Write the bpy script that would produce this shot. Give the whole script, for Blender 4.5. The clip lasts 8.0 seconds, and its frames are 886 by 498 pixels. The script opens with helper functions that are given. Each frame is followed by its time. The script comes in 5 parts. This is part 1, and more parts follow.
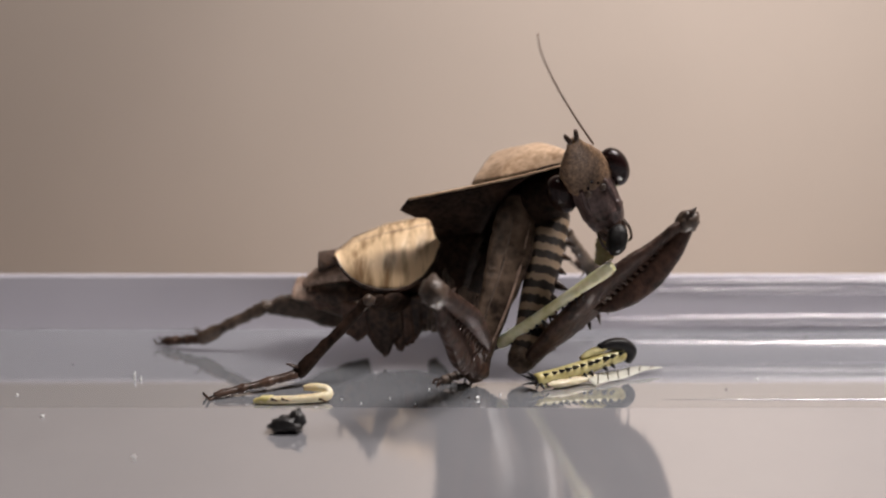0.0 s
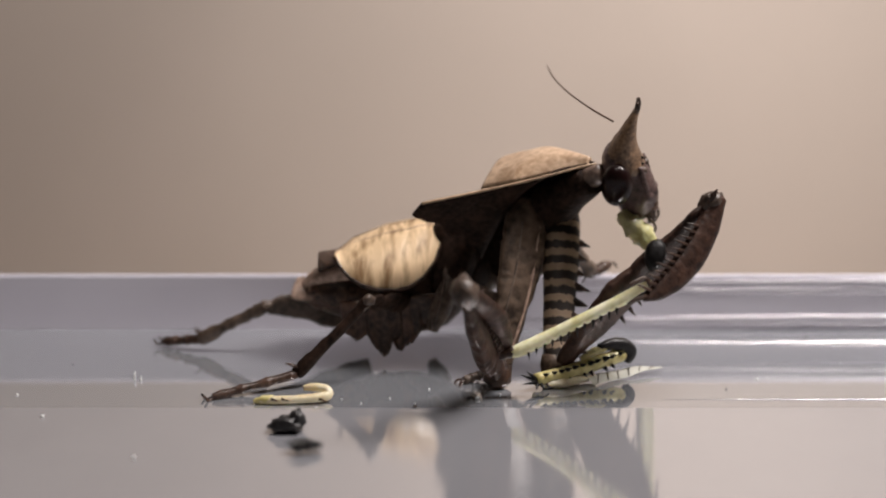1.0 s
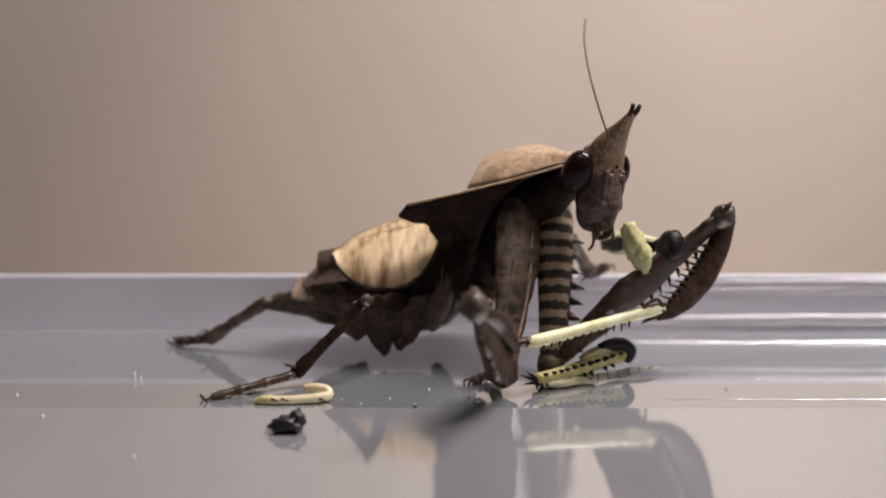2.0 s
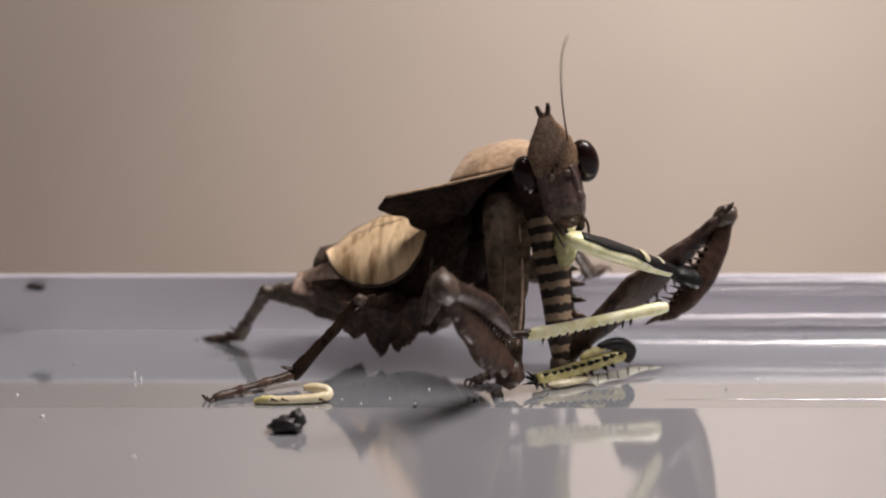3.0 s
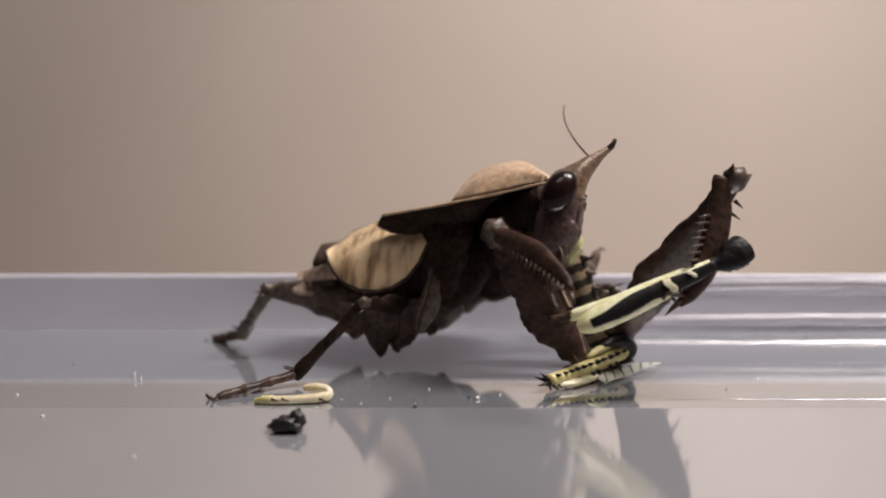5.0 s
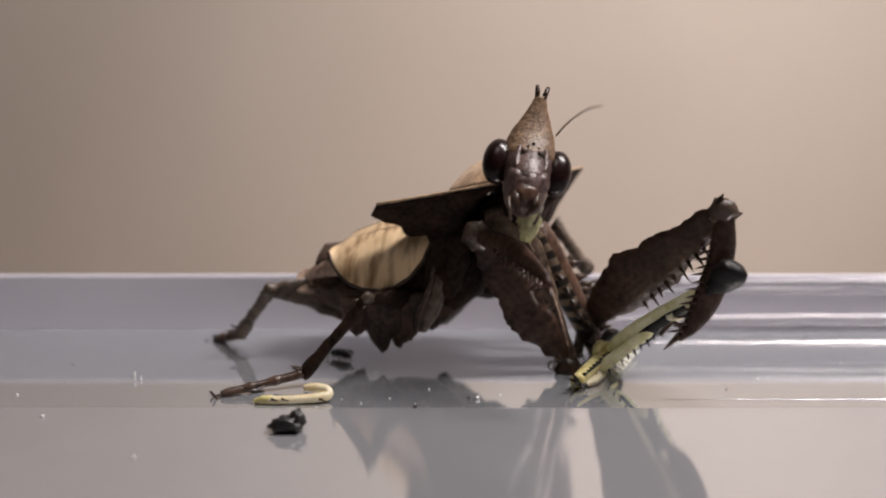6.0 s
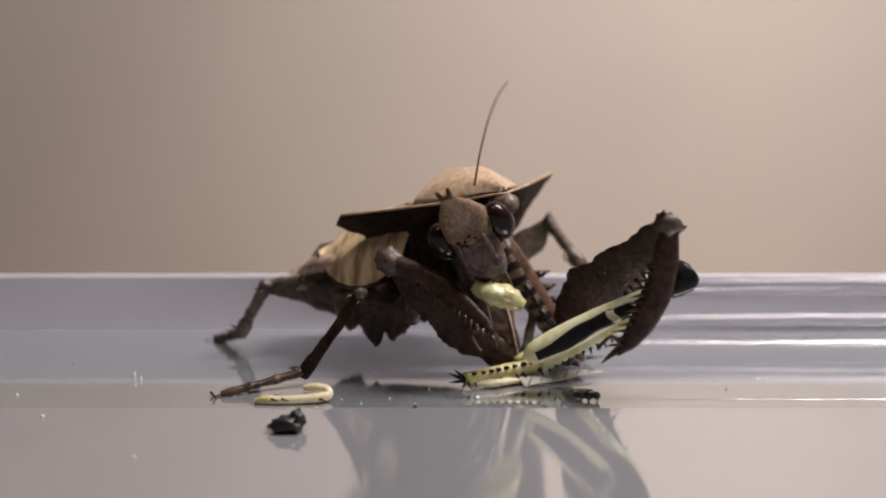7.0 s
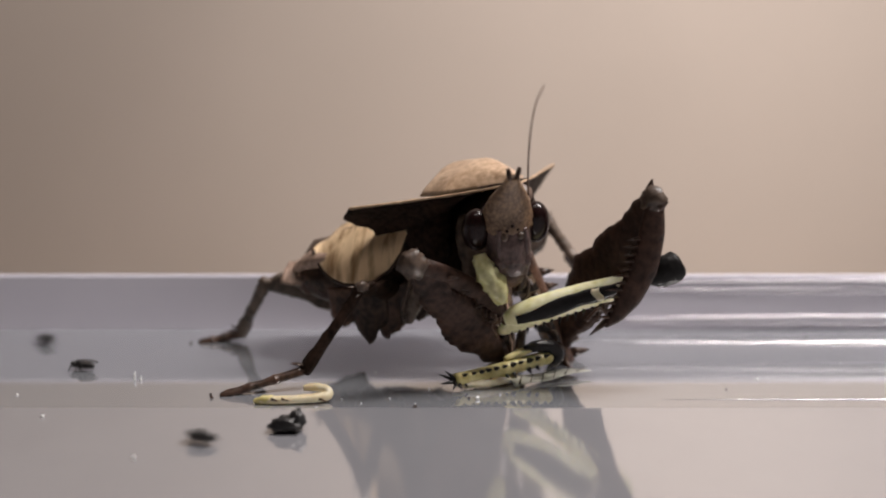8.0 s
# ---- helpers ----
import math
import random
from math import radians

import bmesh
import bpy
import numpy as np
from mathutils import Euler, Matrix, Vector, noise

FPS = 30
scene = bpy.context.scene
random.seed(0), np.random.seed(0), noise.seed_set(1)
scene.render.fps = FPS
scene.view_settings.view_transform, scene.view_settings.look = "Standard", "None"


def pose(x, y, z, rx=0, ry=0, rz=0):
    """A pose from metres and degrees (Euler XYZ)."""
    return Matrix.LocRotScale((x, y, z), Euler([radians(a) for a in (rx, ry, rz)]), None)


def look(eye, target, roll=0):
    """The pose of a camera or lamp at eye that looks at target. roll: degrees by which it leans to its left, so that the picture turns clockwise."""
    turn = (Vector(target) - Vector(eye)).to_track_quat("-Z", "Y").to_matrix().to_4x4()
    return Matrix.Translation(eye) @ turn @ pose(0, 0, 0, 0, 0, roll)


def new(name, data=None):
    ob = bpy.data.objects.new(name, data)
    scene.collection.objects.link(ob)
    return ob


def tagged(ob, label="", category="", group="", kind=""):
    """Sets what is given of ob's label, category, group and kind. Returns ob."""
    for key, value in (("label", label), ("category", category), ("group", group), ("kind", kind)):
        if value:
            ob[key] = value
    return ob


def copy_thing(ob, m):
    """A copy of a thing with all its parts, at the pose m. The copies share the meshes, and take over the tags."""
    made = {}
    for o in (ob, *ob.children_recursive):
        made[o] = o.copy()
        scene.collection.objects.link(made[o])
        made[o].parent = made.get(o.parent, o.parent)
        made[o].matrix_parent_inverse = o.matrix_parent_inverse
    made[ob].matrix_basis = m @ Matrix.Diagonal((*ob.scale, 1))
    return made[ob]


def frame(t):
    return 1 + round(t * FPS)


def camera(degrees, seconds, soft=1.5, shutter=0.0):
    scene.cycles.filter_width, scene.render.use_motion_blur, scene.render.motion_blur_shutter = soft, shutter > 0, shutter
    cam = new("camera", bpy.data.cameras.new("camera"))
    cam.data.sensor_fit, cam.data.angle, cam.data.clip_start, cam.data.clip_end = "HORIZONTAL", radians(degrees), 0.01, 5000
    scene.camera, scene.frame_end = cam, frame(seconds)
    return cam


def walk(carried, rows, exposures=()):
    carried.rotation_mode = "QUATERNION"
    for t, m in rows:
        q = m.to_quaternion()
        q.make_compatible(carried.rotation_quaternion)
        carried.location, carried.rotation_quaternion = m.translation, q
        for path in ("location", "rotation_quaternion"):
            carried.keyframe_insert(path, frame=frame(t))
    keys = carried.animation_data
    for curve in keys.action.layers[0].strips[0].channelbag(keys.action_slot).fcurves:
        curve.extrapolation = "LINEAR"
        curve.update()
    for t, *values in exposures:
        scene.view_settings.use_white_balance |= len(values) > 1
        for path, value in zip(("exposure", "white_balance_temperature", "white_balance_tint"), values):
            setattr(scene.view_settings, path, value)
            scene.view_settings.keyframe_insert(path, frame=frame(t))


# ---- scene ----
K = 8.1e-5  # one model unit in metres (about a twelfth of a millimetre)
rng = random.Random(7)

# ---- camera: fixed, just above the tray, tilted down ----
cam = camera(45.0, 8.0, soft=2.0, shutter=0.3)
EYE = (0.0, -0.1479, 0.04355)
TILT = radians(10.41)
still = look(EYE, (0.0, EYE[1] + math.cos(TILT), EYE[2] - math.sin(TILT)))
walk(cam, [(0.0, still), (8.0, still)])
cam.data.dof.use_dof = True
cam.data.dof.focus_distance = 0.139
cam.data.dof.aperture_fstop = 11.0

# ---- light: a dim warm room, a strip lamp to the right, an added fill lamp and wall spot ----
world = bpy.data.worlds.new("room_air")
scene.world = world
world.use_nodes = True
world.node_tree.nodes["Background"].inputs[0].default_value = (1.0, 0.93, 0.88, 1)
world.node_tree.nodes["Background"].inputs[1].default_value = 0.16


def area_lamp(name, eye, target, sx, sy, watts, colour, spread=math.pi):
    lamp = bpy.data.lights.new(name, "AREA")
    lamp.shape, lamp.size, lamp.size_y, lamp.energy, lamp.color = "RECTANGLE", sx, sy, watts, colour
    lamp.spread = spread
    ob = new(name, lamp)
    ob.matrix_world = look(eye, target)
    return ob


# added unseen fill from above and in front, lifts the mantis's dark sides
area_lamp("added_fill_lamp", (-0.16, -0.34, 1.10), (-0.02, -0.02, 0.0), 0.40, 0.32, 0.56, (1.0, 0.92, 0.87), radians(100))
area_lamp("desk_lamp", (0.17, 0.0, 0.32), (0.03, 0.0, 0.0), 0.06, 0.20, 2.1, (1.0, 0.93, 0.90))
# added unseen spot: its narrow cone leaves the back wall darker on the left
wall_spot = bpy.data.lights.new("wall_gradient_spot", "SPOT")
wall_spot.energy, wall_spot.color, wall_spot.spot_size, wall_spot.spot_blend, wall_spot.shadow_soft_size = 3.9, (1.0, 0.915, 0.86), radians(38), 1.0, 0.035
new("wall_gradient_spot", wall_spot).matrix_world = look((0.14, -0.10, 0.36), (0.055, 0.20, 0.035))
scene.view_settings.exposure = -0.18


# ---- materials ----
def mat(name, dark, light, scale=900.0, rough=0.5, bump=0.3, detail=6.0, coarse=0.25, spec=0.5, coat=0.0, metal=0.0, alpha=1.0, stretch=(1, 1, 1), lo=0.3, hi=0.7, sub=0.0):
    """Two-tone surface: a coarse and a fine noise mix the tones and lift the surface."""
    m = bpy.data.materials.new(name)
    m.use_nodes = True
    n, l = m.node_tree.nodes, m.node_tree.links
    p = n["Principled BSDF"]
    tc, mp = n.new("ShaderNodeTexCoord"), n.new("ShaderNodeMapping")
    mp.inputs["Scale"].default_value = stretch
    l.new(tc.outputs["Object"], mp.inputs["Vector"])
    a, b = n.new("ShaderNodeTexNoise"), n.new("ShaderNodeTexNoise")
    a.inputs["Scale"].default_value, a.inputs["Detail"].default_value = scale, detail
    b.inputs["Scale"].default_value, b.inputs["Detail"].default_value = scale * coarse, 3.0
    for t in (a, b):
        l.new(mp.outputs[0], t.inputs["Vector"])
    mix = n.new("ShaderNodeMath")
    mix.operation = "MULTIPLY_ADD"
    mix.inputs[1].default_value = 0.5
    l.new(a.outputs["Fac"], mix.inputs[0])
    half = n.new("ShaderNodeMath")
    half.operation = "MULTIPLY"
    half.inputs[1].default_value = 0.5
    l.new(b.outputs["Fac"], half.inputs[0])
    l.new(half.outputs[0], mix.inputs[2])
    ramp = n.new("ShaderNodeValToRGB")
    ramp.color_ramp.elements[0].position, ramp.color_ramp.elements[1].position = lo, hi
    ramp.color_ramp.elements[0].color, ramp.color_ramp.elements[1].color = (*dark, 1), (*light, 1)
    l.new(mix.outputs[0], ramp.inputs[0])
    l.new(ramp.outputs[0], p.inputs["Base Color"])
    p.inputs["Roughness"].default_value = rough
    p.inputs["Specular IOR Level"].default_value = spec
    p.inputs["Coat Weight"].default_value = coat
    p.inputs["Metallic"].default_value = metal
    p.inputs["Alpha"].default_value = alpha
    if sub:
        p.inputs["Subsurface Weight"].default_value = sub
        p.inputs["Subsurface Radius"].default_value = (0.0012, 0.0009, 0.0004)
        p.inputs["Subsurface Scale"].default_value = 1.0
    if bump:
        bp = n.new("ShaderNodeBump")
        bp.inputs["Strength"].default_value, bp.inputs["Distance"].default_value = bump, 0.00022
        l.new(a.outputs["Fac"], bp.inputs["Height"])
        l.new(bp.outputs[0], p.inputs["Normal"])
    return m


def banded(name, dark, light, width, axis=0, rough=0.5, wobble=0.15, edge=0.1, mid=0.5):
    """Cross bands of two tones along one local axis, each width metres wide, with a ragged edge."""
    m = mat(name, dark, light, 1500, rough, 0.35)
    n, l = m.node_tree.nodes, m.node_tree.links
    tc = next(x for x in n if x.type == "TEX_COORD")
    sep = n.new("ShaderNodeSeparateXYZ")
    l.new(tc.outputs["Object"], sep.inputs[0])
    nz = next(x for x in n if x.type == "TEX_NOISE")
    k = n.new("ShaderNodeMath")
    k.operation = "MULTIPLY_ADD"
    k.inputs[1].default_value = 2 * math.pi / (2 * width)
    l.new(sep.outputs[axis], k.inputs[0])
    w = n.new("ShaderNodeMath")
    w.operation = "MULTIPLY"
    w.inputs[1].default_value = wobble * 20
    l.new(nz.outputs["Fac"], w.inputs[0])
    l.new(w.outputs[0], k.inputs[2])
    s = n.new("ShaderNodeMath")
    s.operation = "SINE"
    l.new(k.outputs[0], s.inputs[0])
    h = n.new("ShaderNodeMath")
    h.operation = "MULTIPLY_ADD"
    h.inputs[1].default_value = h.inputs[2].default_value = 0.5
    l.new(s.outputs[0], h.inputs[0])
    ramp = next(x for x in n if x.type == "VALTORGB")
    ramp.color_ramp.elements[0].position, ramp.color_ramp.elements[1].position = mid - edge, mid + edge
    l.new(h.outputs[0], ramp.inputs[0])
    return m


WALL = mat("matt_wall_paint", (0.455, 0.397, 0.352), (0.51, 0.446, 0.396), 14, 0.85, 0.02, coarse=0.2, spec=0.15)
# unseen walls and ceiling, darker than the back wall to cut bounced light
ROOM = mat("bounce_cutting_room_paint", (0.26, 0.235, 0.21), (0.30, 0.27, 0.245), 14, 0.85, 0.02, coarse=0.2, spec=0.15)
PLASTIC = mat("grey_tray_plastic", (0.238, 0.250, 0.274), (0.275, 0.285, 0.308), 60, 0.05, 0.0, coarse=0.3)
# front band: paler and less mirror-like than the tray floor
BAND = mat("paler_tray_plastic", (0.285, 0.288, 0.312), (0.325, 0.326, 0.350), 60, 0.06, 0.0, coarse=0.3)
BAND.node_tree.nodes["Principled BSDF"].inputs["IOR"].default_value = 5.2
PLASTIC.node_tree.nodes["Principled BSDF"].inputs["IOR"].default_value = 6.4
LIP = mat("lilac_grey_plastic", (0.66, 0.635, 0.715), (0.72, 0.695, 0.775), 60, 0.55, 0.0)
LIP.node_tree.nodes["Principled BSDF"].inputs["IOR"].default_value = 1.5
RIDGE = mat("satin_grey_plastic", (0.25, 0.247, 0.265), (0.29, 0.285, 0.30), 60, 0.17, 0.0)
RIDGE.node_tree.nodes["Principled BSDF"].inputs["IOR"].default_value = 4.0
BEAD = mat("glossy_lilac_plastic", (0.52, 0.50, 0.56), (0.58, 0.56, 0.62), 60, 0.25, 0.0)
BEAD.node_tree.nodes["Principled BSDF"].inputs["IOR"].default_value = 3.0
FACE = mat("purple_brown_face", (0.0332, 0.0196, 0.0176), (0.1792, 0.1150, 0.1056), 1300, 0.34, 0.7, lo=0.34, hi=0.72)
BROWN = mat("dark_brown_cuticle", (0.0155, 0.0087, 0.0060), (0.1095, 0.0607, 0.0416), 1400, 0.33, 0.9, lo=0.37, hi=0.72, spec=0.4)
UMBER = mat("umber_cuticle", (0.0317, 0.0167, 0.0115), (0.1772, 0.0944, 0.0634), 1200, 0.33, 0.9, lo=0.36, hi=0.72, spec=0.4)
RUSSET = mat("dark_russet_cuticle", (0.0165, 0.0084, 0.0062), (0.0847, 0.0433, 0.0302), 1100, 0.46, 0.9, lo=0.36, hi=0.72, spec=0.22)
BARK = mat("bark_brown_cuticle", (0.028, 0.018, 0.013), (0.16, 0.11, 0.082), 1300, 0.42, 0.7, lo=0.36, hi=0.72)
PALEBARK = mat("grey_brown_cuticle", (0.035, 0.023, 0.017), (0.21, 0.155, 0.12), 1100, 0.42, 0.7, lo=0.36, hi=0.70)
TERGITE = mat("rosy_grey_abdomen_plate", (0.1182, 0.0752, 0.0559), (0.5290, 0.3680, 0.2875), 1000, 0.42, 0.6, lo=0.32, hi=0.60)
TAN = mat("tan_wing_pad", (0.28, 0.165, 0.08), (0.78, 0.57, 0.35), 460, 0.36, 0.5, coarse=0.45, stretch=(2.6, 1, 0.45), lo=0.36, hi=0.55)
ROSE = mat("rosy_tan_shield", (0.42, 0.27, 0.165), (0.72, 0.52, 0.36), 1200, 0.33, 0.35, lo=0.36, hi=0.62)
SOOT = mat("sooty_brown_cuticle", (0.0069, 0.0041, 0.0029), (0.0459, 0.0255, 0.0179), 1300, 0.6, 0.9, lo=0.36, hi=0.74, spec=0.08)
BEIGE = mat("rosy_beige_neck_skin", (0.06, 0.038, 0.03), (0.30, 0.21, 0.165), 1200, 0.4, 0.4, lo=0.34, hi=0.66)
CROWN = mat("speckled_tan_crown", (0.075, 0.042, 0.025), (0.29, 0.18, 0.105), 2600, 0.45, 0.5, lo=0.36, hi=0.64)
EYE_M = mat("glossy_dark_eye", (0.007, 0.0028, 0.003), (0.020, 0.0080, 0.0075), 2500, 0.24, 0.0, spec=0.35)
STRIPED = banded("striped_coxa", (0.018, 0.011, 0.008), (0.30, 0.215, 0.145), 0.0011, 0, mid=0.56)
YELLOW = mat("pale_yellow_prey", (0.62, 0.58, 0.24), (0.93, 0.90, 0.66), 900, 0.32, 0.2, sub=0.15, lo=0.3, hi=0.65)
AMBER = mat("dull_yellow_shank", (0.42, 0.34, 0.10), (0.82, 0.74, 0.38), 800, 0.35, 0.4, sub=0.1, lo=0.32, hi=0.66)
CREAM = mat("cream_flesh", (0.56, 0.44, 0.24), (0.90, 0.82, 0.62), 900, 0.3, 0.3, sub=0.2)
GREENISH = mat("yellow_green_flesh", (0.30, 0.27, 0.09), (0.83, 0.80, 0.47), 700, 0.22, 0.9, sub=0.2)
BLACK = mat("black_chitin", (0.006, 0.005, 0.006), (0.022, 0.019, 0.020), 1500, 0.34, 0.5)
INK = mat("dull_black_stripe", (0.003, 0.003, 0.003), (0.012, 0.010, 0.010), 1500, 0.45, 0.5, spec=0.25)
MEMBRANE = mat("milky_wing_membrane", (0.70, 0.70, 0.60), (0.86, 0.86, 0.78), 900, 0.2, 0.3, alpha=0.55)
FLYBLACK = mat("black_fly", (0.008, 0.007, 0.008), (0.03, 0.027, 0.027), 3000, 0.4, 0.3)
SMOKY = mat("smoky_fly_wing", (0.03, 0.03, 0.03), (0.08, 0.08, 0.08), 2000, 0.2, 0.1, alpha=0.5)
HEM = mat("cream_shield_hem", (0.30, 0.19, 0.11), (0.66, 0.48, 0.32), 900, 0.4, 0.3)
HIDE = mat("mottled_brown_cuticle", (0.0230, 0.0144, 0.0103), (0.2210, 0.1534, 0.1105), 760, 0.40, 0.9, coarse=0.4, lo=0.38, hi=0.70, spec=0.3)
WHITE = mat("white_crumb", (0.75, 0.75, 0.75), (0.9, 0.9, 0.9), 900, 0.4, 0.3)


# ---- mesh helpers (model units in, metres out) ----
def part(name, bm, material, parent=None, label="", smooth=True):
    me = bpy.data.meshes.new(name)
    bmesh.ops.recalc_face_normals(bm, faces=bm.faces)
    bm.to_mesh(me)
    bm.free()
    me.materials.append(material)
    if smooth:
        me.shade_smooth()
    ob = new(name, me)
    if parent:
        ob.parent = parent
    if label:
        ob["label"] = label
    return ob


def tube(spine, radii, n=14, rough=0.0, seed=1, bm=None, side=(0, 1, 0)):
    """A closed body lofted along spine; radii (across, up) at each point. rough: uneven skin."""
    bm = bm or bmesh.new()
    r, rings = random.Random(seed), []
    for i, c in enumerate(spine):
        c = Vector(c)
        d = (Vector(spine[min(i + 1, len(spine) - 1)]) - Vector(spine[max(i - 1, 0)])).normalized()
        a = Vector(side)
        a = (a - d * a.dot(d)).normalized()
        b = d.cross(a)
        ra, rb = radii[i] if isinstance(radii[i], tuple) else (radii[i], radii[i])
        ring = []
        for k in range(n):
            th = 2 * math.pi * k / n
            g = 1 + rough * (r.random() - 0.5)
            ring.append(bm.verts.new((c + a * ra * math.cos(th) * g + b * rb * math.sin(th) * g) * K))
        rings.append(ring)
    for p, q in zip(rings, rings[1:]):
        for k in range(n):
            bm.faces.new((p[k], p[(k + 1) % n], q[(k + 1) % n], q[k]))
    bm.faces.new(rings[0][::-1])
    bm.faces.new(rings[-1])
    return bm


def smooth_path(points, steps=4):
    """Catmull-Rom through the points (tuples of any length)."""
    out = []
    for i in range(len(points) - 1):
        p = [points[max(0, min(len(points) - 1, i + d))] for d in (-1, 0, 1, 2)]
        for s in range(steps):
            t = s / steps
            out.append(tuple(0.5 * (2 * b + (c - a) * t + (2 * a - 5 * b + 4 * c - d) * t * t + (3 * b - 3 * c + d - a) * t ** 3) for a, b, c, d in zip(*p)))
    out.append(tuple(points[-1]))
    return out


def limb(rows, n=14, steps=4, rough=0.06, seed=1):
    """rows: x, y, z, across, up."""
    rows = smooth_path(rows, steps)
    return tube([r[:3] for r in rows], [(max(r[3], 0.3), max(r[4], 0.3)) for r in rows], n, rough, seed)


def sheet(fn, nu, nv, thick, bm=None):
    """A solid sheet over fn(u, v) with u, v from 0 to 1; thick in model units or a function of u, v."""
    bm = bm or bmesh.new()
    P = [[Vector(fn(i / nu, j / nv)) for j in range(nv + 1)] for i in range(nu + 1)]
    top, low = [], []
    for i in range(nu + 1):
        a, b = [], []
        for j in range(nv + 1):
            du = P[min(i + 1, nu)][j] - P[max(i - 1, 0)][j]
            dv = P[i][min(j + 1, nv)] - P[i][max(j - 1, 0)]
            nrm = du.cross(dv)
            nrm = nrm.normalized() if nrm.length > 1e-9 else Vector((0, 0, 1))
            h = thick(i / nu, j / nv) if callable(thick) else thick
            a.append(bm.verts.new((P[i][j] + nrm * h / 2) * K))
            b.append(bm.verts.new((P[i][j] - nrm * h / 2) * K))
        top.append(a)
        low.append(b)
    for i in range(nu):
        for j in range(nv):
            bm.faces.new((top[i][j], top[i + 1][j], top[i + 1][j + 1], top[i][j + 1]))
            bm.faces.new((low[i][j], low[i][j + 1], low[i + 1][j + 1], low[i + 1][j]))
    for i in range(nu):
        bm.faces.new((top[i][0], low[i][0], low[i + 1][0], top[i + 1][0]))
        bm.faces.new((top[i + 1][nv], low[i + 1][nv], low[i][nv], top[i][nv]))
    for j in range(nv):
        bm.faces.new((top[0][j + 1], low[0][j + 1], low[0][j], top[0][j]))
        bm.faces.new((top[nu][j], low[nu][j], low[nu][j + 1], top[nu][j + 1]))
    return bm


def ball(c, r, n=16, bm=None, dent=0.0, seed=1):
    bm = bm or bmesh.new()
    made = bmesh.ops.create_uvsphere(bm, u_segments=n, v_segments=max(6, n * 2 // 3), radius=1)
    for v in made["verts"]:
        g = 1 + dent * (noise.noise(v.co * 2.3 + Vector((seed, 0, 0))))
        v.co = Vector([(c[i] + v.co[i] * r[i] * g) * K for i in range(3)])
    return bm


def thorn(base, tip, r, n=7, bm=None):
    b, t = Vector(base), Vector(tip)
    return tube([b, b + (t - b) * 0.55, t], [r, r * 0.6, r * 0.08], n, 0, bm=bm, side=(0.3, 1, 0.2))


def profile(points, u):
    """Linear reading of a table of (u, value)."""
    for (a, p), (b, q) in zip(points, points[1:]):
        if u <= b:
            return p + (q - p) * (u - a) / (b - a)
    return points[-1][1]


def ragged(seed, amp):
    q = random.Random(seed)
    t = [q.uniform(-amp, amp) for _ in range(40)]
    return lambda u: t[int(u * 39)]


def box_sheet(x0, x1, y0, y1, z0, z1, bevel=0.0):
    bm = bmesh.new()
    bmesh.ops.create_cube(bm, size=1)
    for v in bm.verts:
        v.co = Vector(((x0 + x1) / 2 + v.co.x * (x1 - x0), (y0 + y1) / 2 + v.co.y * (y1 - y0), (z0 + z1) / 2 + v.co.z * (z1 - z0)))
    if bevel:
        bmesh.ops.bevel(bm, geom=bm.edges[:], offset=bevel, segments=3, affect="EDGES", profile=0.5)
    return bm


def extrusion(outline, x0, x1):
    """A bar along x with the given (y, z) outline in millimetres."""
    bm = bmesh.new()
    a = [bm.verts.new((x0, y / 1000, z / 1000)) for y, z in outline]
    b = [bm.verts.new((x1, y / 1000, z / 1000)) for y, z in outline]
    n = len(a)
    for i in range(n):
        bm.faces.new((a[i], a[(i + 1) % n], b[(i + 1) % n], b[i]))
    bm.faces.new(a[::-1])
    bm.faces.new(b)
    return bm


# ---- the setting ----
def bed(y):
    """Height of the tray at y metres: a flat floor, then a front band that dips in a shallow hollow."""
    d = -0.0206 - y
    if d <= 0:
        return 0.0
    q = min(d, 0.027)
    return -0.00001 - math.tan(radians(6.6)) * (q - q * q / 0.054) - 0.008 * max(0.0, d - 0.027)


